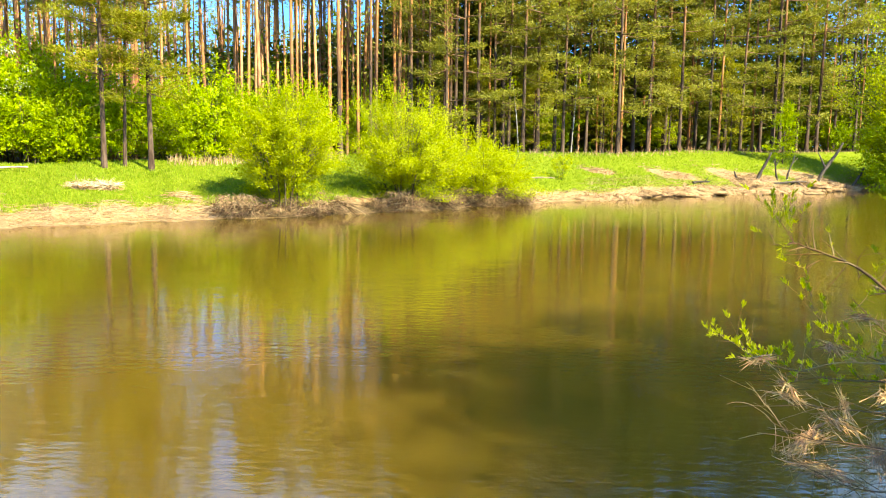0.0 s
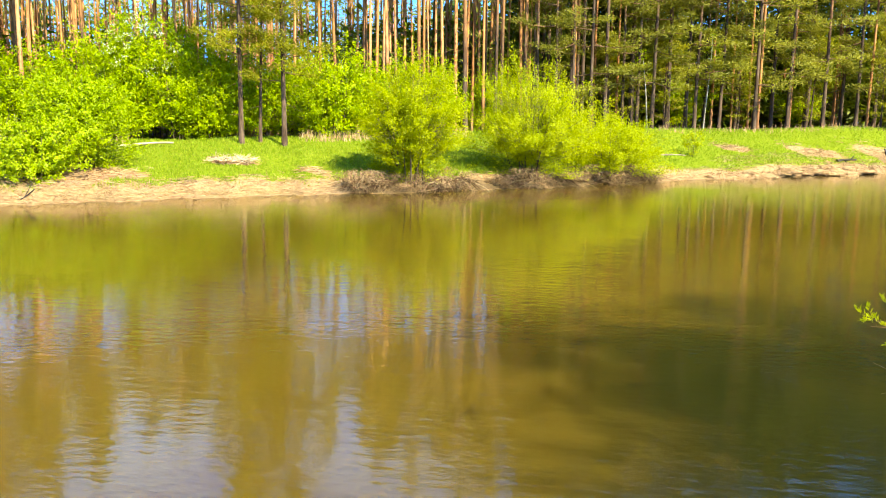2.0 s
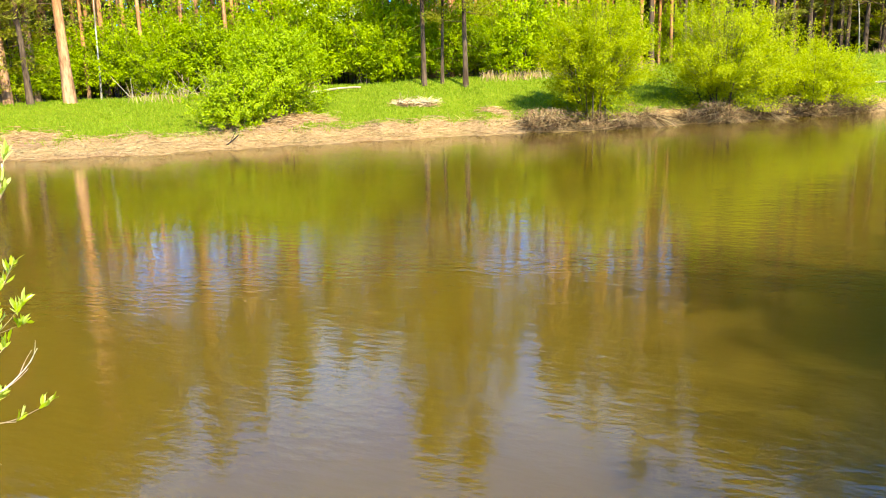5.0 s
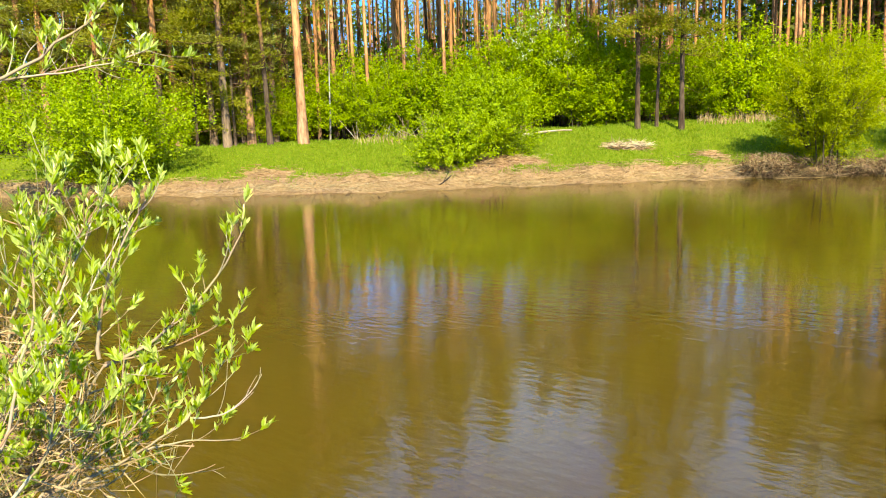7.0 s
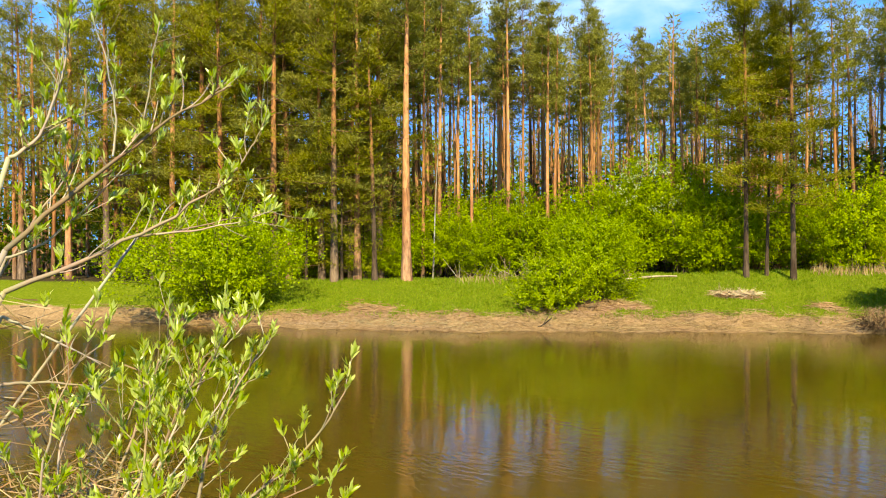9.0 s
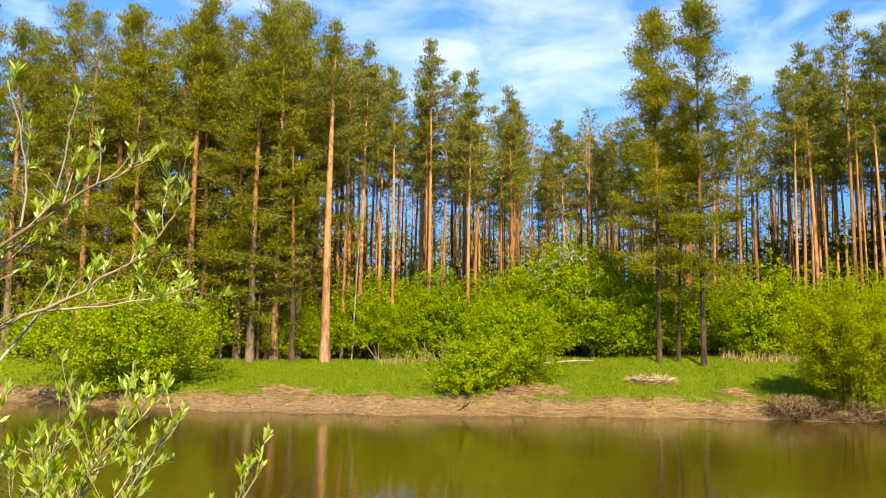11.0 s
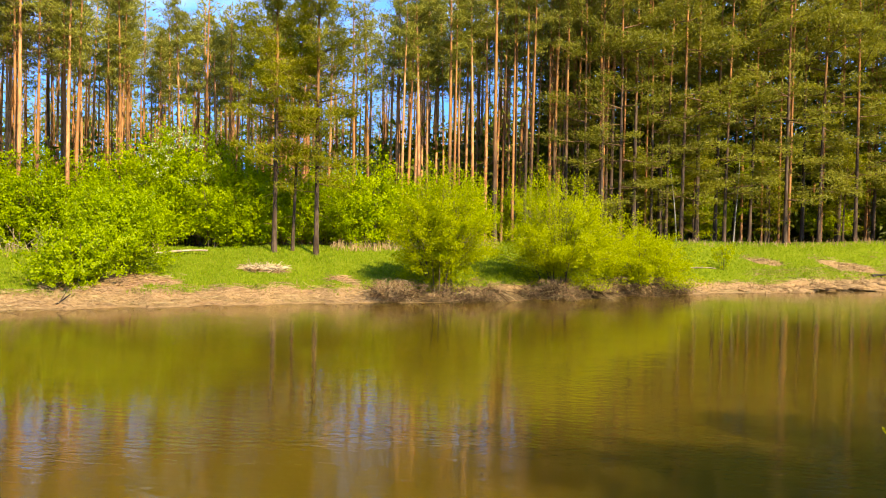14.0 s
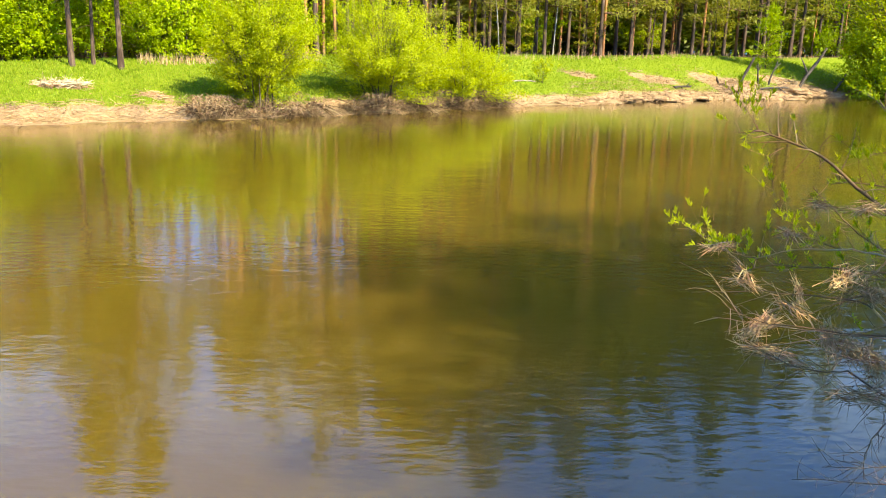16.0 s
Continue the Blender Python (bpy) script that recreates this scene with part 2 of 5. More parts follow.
def ground_material():
    m, t, b = material("river_bank_ground")
    at = t.nodes.new("ShaderNodeAttribute")
    at.attribute_name = "cover"
    sp = t.nodes.new("ShaderNodeSeparateColor")
    t.links.new(at.outputs["Color"], sp.inputs[0])
    tc = t.nodes.new("ShaderNodeTexCoord")
    fine = noise_node(t, 7.0, 8, 0.7, tc.outputs["Object"])
    mid = noise_node(t, 0.9, 5, 0.6, tc.outputs["Object"])
    soil = ramp_node(t, fine.outputs["Fac"], [(0.25, (0.11, 0.068, 0.034)), (0.5, (0.265, 0.172, 0.088)), (0.75, (0.38, 0.265, 0.148))])
    turf = ramp_node(t, fine.outputs["Fac"], [(0.25, (0.0495, 0.077, 0.0044)), (0.5, (0.1155, 0.1595, 0.0077)), (0.78, (0.209, 0.209, 0.0385))])
    litter_and_shade = ramp_node(t, fine.outputs["Fac"], [(0.3, (0.0248, 0.0193, 0.011)), (0.7, (0.0715, 0.0523, 0.0275))])
    # ragged border between turf and straw
    edge = wire(t, "ShaderNodeMath", operation="MULTIPLY_ADD")
    t.links.new(mid.outputs["Fac"], edge.inputs[0])
    edge.inputs[1].default_value = 1.0
    off = wire(t, "ShaderNodeMath", operation="SUBTRACT")
    t.links.new(sp.outputs[0], off.inputs[0])
    off.inputs[1].default_value = 0.5
    t.links.new(off.outputs[0], edge.inputs[2])
    mr = t.nodes.new("ShaderNodeMapRange")
    mr.inputs["From Min"].default_value, mr.inputs["From Max"].default_value = 0.40, 0.58
    t.links.new(edge.outputs[0], mr.inputs["Value"])
    a = wire(t, "ShaderNodeMix", data_type="RGBA")
    t.links.new(mr.outputs[0], a.inputs["Factor"])
    t.links.new(soil.outputs[0], a.inputs["A"])
    t.links.new(turf.outputs[0], a.inputs["B"])
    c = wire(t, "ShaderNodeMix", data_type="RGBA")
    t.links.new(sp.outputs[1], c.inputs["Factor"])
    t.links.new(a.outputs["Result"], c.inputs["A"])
    t.links.new(litter_and_shade.outputs[0], c.inputs["B"])
    t.links.new(c.outputs["Result"], b.inputs["Base Color"])
    b.inputs["Roughness"].default_value = 0.95
    b.inputs["Specular IOR Level"].default_value = 0.03
    bp = t.nodes.new("ShaderNodeBump")
    bp.inputs["Strength"].default_value, bp.inputs["Distance"].default_value = 0.8, 0.12
    t.links.new(fine.outputs["Fac"], bp.inputs["Height"])
    t.links.new(bp.outputs[0], b.inputs["Normal"])
    return m


def water_material():
    m, t, b = material("muddy_river_water")
    tc = t.nodes.new("ShaderNodeTexCoord")
    drift = noise_node(t, 0.12, 3, 0.5, tc.outputs["Object"])
    col = ramp_node(t, drift.outputs["Fac"], [(0.3, (0.060, 0.0375, 0.0042)), (0.7, (0.071, 0.0445, 0.0052))])
    t.links.new(col.outputs[0], b.inputs["Base Color"])
    # silt scatters the light sideways below the surface
    b.subsurface_method = "BURLEY"
    b.inputs["Subsurface Weight"].default_value = 1.0
    b.inputs["Subsurface Radius"].default_value = (1.0, 0.8, 0.5)
    b.inputs["Subsurface Scale"].default_value = 2.2
    b.inputs["Roughness"].default_value = 0.04
    b.inputs["IOR"].default_value = 1.46
    mp = t.nodes.new("ShaderNodeMapping")
    mp.inputs["Scale"].default_value = (0.75, 1.7, 1.0)
    mp.inputs["Rotation"].default_value = (0, 0, radians(12))
    t.links.new(tc.outputs["Object"], mp.inputs["Vector"])
    ripples = noise_node(t, 4.2, 3, 0.5, mp.outputs[0])
    swell = noise_node(t, 0.55, 2, 0.5, mp.outputs[0])
    gust = noise_node(t, 0.10, 2, 0.5, tc.outputs["Object"])
    gr = t.nodes.new("ShaderNodeMapRange")
    gr.inputs["From Min"].default_value, gr.inputs["From Max"].default_value = 0.35, 0.7
    gr.inputs["To Min"].default_value, gr.inputs["To Max"].default_value = 0.30, 1.0
    t.links.new(gust.outputs["Fac"], gr.inputs["Value"])
    mul = wire(t, "ShaderNodeMath", operation="MULTIPLY")
    t.links.new(ripples.outputs["Fac"], mul.inputs[0])
    t.links.new(gr.outputs[0], mul.inputs[1])
    sw = wire(t, "ShaderNodeMath", operation="MULTIPLY_ADD")
    t.links.new(swell.outputs["Fac"], sw.inputs[0])
    sw.inputs[1].default_value = 0.85
    t.links.new(mul.outputs[0], sw.inputs[2])
    bp = t.nodes.new("ShaderNodeBump")
    bp.inputs["Strength"].default_value, bp.inputs["Distance"].default_value = 1.0, 0.0085
    t.links.new(sw.outputs[0], bp.inputs["Height"])
    t.links.new(bp.outputs[0], b.inputs["Normal"])
    return m


GROUND, WATER = ground_material(), water_material()

# ---- mesh helpers ----
rng = np.random.default_rng(7)


class Shape:
    """Collects triangles and quads, and makes one mesh of them."""

    def __init__(self):
        self.v, self.t, self.q, self.n = [], [], [], 0

    def add(self, v, t=None, q=None):
        v = np.asarray(v, float).reshape(-1, 3)
        if t is not None and len(t):
            self.t.append(np.asarray(t, int).reshape(-1, 3) + self.n)
        if q is not None and len(q):
            self.q.append(np.asarray(q, int).reshape(-1, 4) + self.n)
        self.v.append(v)
        self.n += len(v)

    def mesh(self, name, mat, smooth=False):
        v = np.concatenate(self.v)
        t = np.concatenate(self.t) if self.t else np.zeros((0, 3), int)
        q = np.concatenate(self.q) if self.q else np.zeros((0, 4), int)
        me = bpy.data.meshes.new(name)
        me.vertices.add(len(v))
        me.vertices.foreach_set("co", v.ravel().astype(np.float32))
        loops = np.concatenate([t.ravel(), q.ravel()]).astype(np.int32)
        me.loops.add(len(loops))
        me.loops.foreach_set("vertex_index", loops)
        starts = np.concatenate([np.arange(len(t)) * 3, len(t) * 3 + np.arange(len(q)) * 4]).astype(np.int32)
        me.polygons.add(len(starts))
        me.polygons.foreach_set("loop_start", starts)
        if smooth:
            me.polygons.foreach_set("use_smooth", np.ones(len(starts), bool))
        me.update(calc_edges=True)
        me.validate()
        me.materials.append(mat)
        return me


def part(name, shape, mat, parent, label="", smooth=False):
    ob = new(name, shape.mesh(name, mat, smooth))
    ob.parent = parent
    if label:
        ob["label"] = label
    return ob


def unit(a):
    return a / np.maximum(np.linalg.norm(a, axis=-1, keepdims=True), 1e-9)


def tube(shape, pts, radii, sides=6, cap=True):
    """A tapered round limb along pts."""
    pts = np.asarray(pts, float)
    radii = np.asarray(radii, float)
    k = len(pts)
    tang = unit(np.gradient(pts, axis=0))
    ref = np.array([0.31, 0.17, 0.93]) if abs(tang[0, 2]) < 0.8 else np.array([1.0, 0.13, 0.0])
    a = unit(np.cross(tang, ref))
    b = np.cross(tang, a)
    ang = np.arange(sides) * 2 * np.pi / sides
    ring = pts[:, None] + radii[:, None, None] * (np.cos(ang)[None, :, None] * a[:, None] + np.sin(ang)[None, :, None] * b[:, None])
    v = ring.reshape(-1, 3)
    i = np.arange(k - 1)[:, None] * sides
    j = np.arange(sides)[None]
    j2 = (j + 1) % sides
    q = np.stack([i + j, i + j2, i + sides + j2, i + sides + j], -1).reshape(-1, 4)
    tris = []
    if cap:
        v = np.concatenate([v, pts[-1:] + tang[-1:] * radii[-1] * 0.5])
        top = (k - 1) * sides
        tris = np.stack([top + j[0], top + j2[0], np.full(sides, k * sides)], -1)
    shape.add(v, tris, q)


def sticks(shape, a, b, ra, rb):
    """Many thin three-sided straight twigs from a to b."""
    d = unit(b - a)
    ref = np.where(np.abs(d[:, 2:3]) < 0.8, np.array([[0, 0, 1.0]]), np.array([[1.0, 0, 0]]))
    s = unit(np.cross(d, ref))
    u = np.cross(d, s)
    m = len(a)
    rows = []
    for base, r in ((a, ra), (b, rb)):
        r = np.broadcast_to(np.asarray(r, float).reshape(-1, 1), (m, 1))
        for k in range(3):
            w = 2 * np.pi * k / 3
            rows.append(base + r * (math.cos(w) * s + math.sin(w) * u))
    v = np.stack(rows, 1).reshape(-1, 3)
    o = (np.arange(m) * 6)[:, None]
    q = np.concatenate([o + np.array([[k, (k + 1) % 3, 3 + (k + 1) % 3, 3 + k]]) for k in range(3)])
    shape.add(v, None, q)


def blades(shape, base, direction, length, width, r):
    """Thin pointed triangles: needles and grass."""
    m = len(base)
    d = unit(direction)
    side = unit(np.cross(d, unit(r.normal(size=(m, 3)))))
    length, width = np.broadcast_to(length, m)[:, None], np.broadcast_to(width, m)[:, None]
    v = np.stack([base - side * width / 2, base + side * width / 2, base + d * length], 1).reshape(-1, 3)
    shape.add(v, np.arange(3 * m).reshape(-1, 3))


def leaves(shape, base, direction, length, width, r, up=None):
    """Leaf blades: pointed ovals folded along the midrib (two quads each)."""
    m = len(base)
    d = unit(direction)
    ref = unit(r.normal(size=(m, 3))) if up is None else unit(np.broadcast_to(up, (m, 3)) + 0.45 * r.normal(size=(m, 3)))
    side = unit(np.cross(d, ref))
    nrm = np.cross(side, d)
    length, width = np.broadcast_to(length, m)[:, None], np.broadcast_to(width, m)[:, None]
    mid = base + d * length * 0.45 - nrm * length * 0.05
    tip = base + d * length - nrm * length * 0.10
    l = mid + side * width / 2 + nrm * width * 0.18
    rr = mid - side * width / 2 + nrm * width * 0.18
    v = np.stack([base, l, tip, rr], 1).reshape(-1, 3)
    o = (np.arange(m) * 4)[:, None]
    shape.add(v, np.concatenate([o + np.array([[0, 1, 2]]), o + np.array([[0, 2, 3]])]))


def leaflets(shape, base, direction, length, width, r, up, spread=0.45):
    """Small far leaves: one pointed face each, turned towards up."""
    m = len(base)
    d = unit(direction)
    side = unit(np.cross(d, unit(up + spread * r.normal(size=(m, 3)))))
    length, width = np.broadcast_to(length, m)[:, None], np.broadcast_to(width, m)[:, None]
    shape.add(np.stack([base - side * width / 2, base + side * width / 2, base + d * length], 1).reshape(-1, 3), np.arange(3 * m).reshape(-1, 3))


# ---- plan of the river ----
# far shore, forest edge and ground height there, by azimuth (degrees to the left of +y)
AZ = np.array([-89, -75, -60, -45, -36, -30, -25.5, -20, -14.6, -7, 0, 10, 17, 28, 40, 50, 58.6, 68, 76, 82, 89])
SHORE = np.array([420, 240, 165, 115, 88, 73, 63, 57, 49.5, 43, 37.6, 34, 33, 31.6, 31.2, 32.8, 36.3, 42, 56, 90, 420])
EDGE = np.array([480, 290, 205, 145, 112, 92, 80, 70, 62.5, 56, 50, 46, 44, 43.5, 41.5, 41.5, 44.5, 51, 66, 105, 480])
RISE = np.array([3, 3, 3, 3, 3, 3.0, 2.9, 2.8, 2.6, 2.55, 2.4, 2.15, 2.0, 1.8, 1.6, 1.5, 1.5, 1.5, 1.5, 1.5, 1.5])
AZ_R = np.radians(AZ)


def smooth(x):
    x = np.clip(x, 0, 1)
    return x * x * (3 - 2 * x)


def wobble(x, y, scale, seed=0.0):
    """Cheap smooth unevenness, about -1 to 1."""
    x, y = x / scale + seed, y / scale - 1.7 * seed
    return (np.sin(1.3 * x + 0.9 * np.sin(1.1 * y + seed)) + np.sin(1.7 * y + 1.1 * np.sin(0.8 * x)) + np.sin(0.9 * x - 1.2 * y + 2.1)) / 3


def shore_at(az):
    return np.interp(az, AZ_R, SHORE) + 0.22 * np.sin(az * 61) + 0.16 * np.sin(az * 143 + 1) + 0.10 * np.sin(az * 290 + 2)


def near_shore(x):
    return 1.75 + np.where(x > 0, 0.55 * np.minimum(x, 14) + 0.25 * np.maximum(x - 14, 0), 0.04 * np.maximum(x, -12))


def ground_z(x, y):
    x, y = np.asarray(x, float), np.asarray(y, float)
    r, az = np.hypot(x, y), np.arctan2(-x, y)
    azc = np.clip(az, AZ_R[0], AZ_R[-1])
    d = r - shore_at(azc)
    w = np.interp(azc, AZ_R, EDGE) - np.interp(azc, AZ_R, SHORE)
    g = np.interp(azc, AZ_R, RISE)
    lip = 0.40 + 0.08 * np.sin(az * 37) + 0.07 * np.sin(az * 90 + 1)
    far = lip * smooth(d / 1.7) ** 0.8 + (g - lip) * np.clip((d - 0.9) / (w - 0.9), 0, 1) ** 0.85
    far = far + np.where(d > 0.3, 0.05 * wobble(x, y, 1.1) + 0.03 * wobble(x, y, 0.45, 3) + 0.08 * wobble(x, y, 4.0, 5), 0)
    far = np.where(d > w + 12, g + 0.10 * wobble(x, y, 9, 2), far)
    far = np.where((d < 0) | (np.abs(az) > AZ_R[-1]), np.clip(0.5 * d, -1.3, 0), far)
    s = near_shore(x) - y
    near = np.where(s > 0, 1.55 * smooth(s / 1.5) + 0.02 * s.clip(0, 20) + 0.04 * wobble(x, y, 0.8, 1), np.clip(0.6 * s, -1.3, 0))
    return np.maximum(near, far)


def spot(az_deg, r):
    """A place on the ground: azimuth in degrees to the left of +y, and distance from the origin."""
    a = radians(az_deg)
    x, y = -r * math.sin(a), r * math.cos(a)
    return x, y, float(ground_z(x, y))


def build_ground():
    az = np.radians(np.concatenate([np.arange(-180, -38, 4.0), np.arange(-38, 74, 0.36), np.arange(74, 180, 4.0)]))
    azc = np.clip(az, AZ_R[0], AZ_R[-1])
    sh = shore_at(azc)
    near = np.array([0.02, 0.4, 0.8, 1.2, 1.6, 2.0, 2.4, 2.8, 3.4, 4.2, 5.2, 6.5])
    frac = np.linspace(0.0, 1.0, 7)[1:]
    far = np.concatenate([[-1.4, -0.7, -0.35, -0.15, 0.0], np.arange(0.12, 2.6, 0.16), np.arange(2.8, 14, 0.4), np.arange(15, 45, 3), [60, 90, 140, 250, 500, 1200, 3500]])
    rows = [np.broadcast_to(near[:, None], (len(near), len(az))),
            6.5 + frac[:, None] * (sh[None] - 2.5 - 6.5), sh[None] + far[:, None]]
    r = np.concatenate(rows)
    x, y = -r * np.sin(az)[None], r * np.cos(az)[None]
    z = ground_z(x, y)
    n, k = r.shape
    v = np.stack([x, y, z], -1).reshape(-1, 3)
    i = np.arange(n - 1)[:, None] * k
    j = np.arange(k)[None]
    j2 = (j + 1) % k
    q = np.stack([i + j, i + k + j, i + k + j2, i + j2], -1).reshape(-1, 4)
    s = Shape()
    s.add(v, [(jj, (jj + 1) % k, 0) for jj in range(1, k - 1)], q[:, ::-1])
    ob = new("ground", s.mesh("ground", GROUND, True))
    d = (r - sh[None]).reshape(-1)
    w = np.broadcast_to((np.interp(azc, AZ_R, EDGE) - np.interp(azc, AZ_R, SHORE))[None], r.shape).reshape(-1)
    vx, vy = v[:, 0], v[:, 1]
    turf = 0.08 + smooth((d - 0.95) / 1.3) * 1.0
    for a, rr, size in BARE:
        px, py, _ = spot(a, rr)
        turf -= 1.1 * np.exp(-(((vx - px) / size) ** 2 + ((vy - py) / (0.62 * size)) ** 2) ** 1.5)
    turf = np.where(d < 0, np.where(r.reshape(-1) < 30, 0.55, 0.0), turf)
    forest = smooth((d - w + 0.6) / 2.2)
    # undercut shade along the bank by the willows, painted with the litter colour
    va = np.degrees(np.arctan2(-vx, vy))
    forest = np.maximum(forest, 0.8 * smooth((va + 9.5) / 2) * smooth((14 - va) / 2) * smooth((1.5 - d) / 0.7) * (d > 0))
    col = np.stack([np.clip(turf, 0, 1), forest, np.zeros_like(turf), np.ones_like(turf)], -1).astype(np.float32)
    me = ob.data
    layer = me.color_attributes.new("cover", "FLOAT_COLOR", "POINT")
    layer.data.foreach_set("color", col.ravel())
    tagged(ob, "grassy river bank with a strip of bare tan soil at the water", "ground", kind="structure")


BARE = [(30.0, 35.2, 2.3), (21.6, 37.0, 1.1), (46.9, 35.0, 1.5), (33.5, 33.8, 1.8), (-13, 54.5, 1.3), (-18, 59.0, 2.2), (-22.5, 64.0, 3.2), (-26.5, 69.0, 3.0), (16, 35.5, 0.8)]
build_ground()
s = Shape()
s.add([(-1500, -1500, 0), (1500, -1500, 0), (1500, 1500, 0), (-1500, 1500, 0)], None, [(0, 1, 2, 3)])
tagged(new("water", s.mesh("water", WATER)), "muddy olive-brown river water with light ripples", "water", kind="structure")


# ---- trees ----
def pine_trunk(shape, h, r0, r, bend=0.12, sides=9):
    k = 12
    z = np.linspace(0, 1, k)
    ph = r.uniform(0, 6.28, 2)
    off = bend * np.stack([np.sin(z * 2.6 + ph[0]) - math.sin(ph[0]), np.sin(z * 2.2 + ph[1]) - math.sin(ph[1])], -1) * (0.3 + z)[:, None]
    pts = np.column_stack([off, z * h])
    pts[0, 2] = -0.25
    rad = r0 * ((1 - z) ** 0.75 * 0.92 + 0.04) + r0 * 0.35 * np.exp(-z * 26)
    tube(shape, pts, rad, sides)
    return pts


def along(pts, z):
    return np.array([np.interp(z, pts[:, 2], pts[:, 0]), np.interp(z, pts[:, 2], pts[:, 1]), z])


def pine(name, h, r0, crown_from, reach, seed, bark, needle, tufts=7, needles=9, dead=8, step=0.55, droop=0.0, needle_len=0.27, pad=0.15, snag_len=1.0):
    """A Scots pine: stem, dead snags below, whorls of boughs with needle tufts in flat pads."""
    r = np.random.default_rng(seed)
    root = new(name)
    wood, limbs, green = Shape(), Shape(), Shape()
    pts = pine_trunk(wood, h, r0, r)
    z = crown_from * h
    while z < h - 0.1:
        f = (z - crown_from * h) / (h * (1 - crown_from))
        prof = (0.62 + 0.48 * min(1, f * 2.6)) * (1 - f ** 2.2) ** 0.8 * (1.05 - 0.45 * f) + 0.10
        for k in range(r.integers(3, 6)):
            if r.random() < 0.2:
                continue
            ang = r.uniform(0, 6.283)
            ln = reach * prof * r.uniform(0.55, 1.2)
            rise = (0.12 - droop * (1 - f) + 1.5 * f ** 2.5) + r.normal() * 0.12
            d = np.array([math.cos(ang), math.sin(ang), rise])
            base = along(pts, min(h, z + r.uniform(-0.12, 0.12)))
            u = np.linspace(0, 1, 4)[:, None]
            path = base + d * ln * u + np.array([0, 0, 1.0]) * (ln * 0.16 * u ** 2)
            tube(limbs, path, max(0.009, 0.013 * ln) * np.array([1.0, 0.72, 0.45, 0.18]), 4)
            n = max(2, int(tufts * (0.25 + 0.75 * min(1.2, ln / reach)) * (0.6 + 0.4 * min(1, 3 * f))))
            t = 1 - (0.62 + 0.33 * f) * r.random(n) ** (1.6 - 0.7 * f)
            side = np.cross(unit(d), [0, 0, 1.0])
            c = base + d * ln * t[:, None] + np.array([0, 0, 1.0]) * (ln * 0.16 * t[:, None] ** 2)
            c = c + side * (r.normal(size=n) * 0.20 * ln * t)[:, None] + np.array([0, 0, 1.0]) * (r.normal(size=n) * 0.045 * ln + 0.04)[:, None]
            m = n * needles
            cc = np.repeat(c, needles, 0) + r.normal(size=(m, 3)) * np.array([pad, pad, 0.4 * pad])
            dd = d[None] * 0.5 + r.normal(size=(m, 3)) * np.array([0.8, 0.8, 0.4]) + np.array([0, 0, 0.35])
            face = unit(np.array([0.45 * d[0], 0.45 * d[1], 1.0]))
            leaflets(green, cc, dd, needle_len * r.uniform(0.65, 1.2, m), needle_len * 0.27, r, face, 0.36)
        z += step * r.uniform(0.7, 1.3) * (1 - 0.35 * f)
    for k in range(dead):
        zz = r.uniform(0.3, 1.0) * crown_from * h
        ang, ln = r.uniform(0, 6.283), r.uniform(0.25, 0.9) * min(1.0, reach) * snag_len
        b0 = along(pts, zz)
        d = np.array([math.cos(ang), math.sin(ang), r.uniform(-0.35, 0.25)])
        u = np.linspace(0, 1, 4)[:, None]
        tube(limbs, b0 + d * ln * u - np.array([0, 0, 0.22]) * ln * u ** 2, 0.016 * np.array([1, 0.8, 0.5, 0.2]), 3)
    tris, quads = (sum(len(q) for q in wood.t), sum(len(q) for q in limbs.t)), (sum(len(q) for q in wood.q), sum(len(q) for q in limbs.q))
    wood.add(np.concatenate(limbs.v), np.concatenate(limbs.t), np.concatenate(limbs.q))
    stem = part("trunk", wood, bark, root, smooth=True)
    stem.data.materials.append(BOUGH_BARK)
    stem.data.polygons.foreach_set("material_index", np.repeat([0, 1, 0, 1], [*tris, *quads]).astype(np.int32))
    part("crown", green, needle, root)
    return root


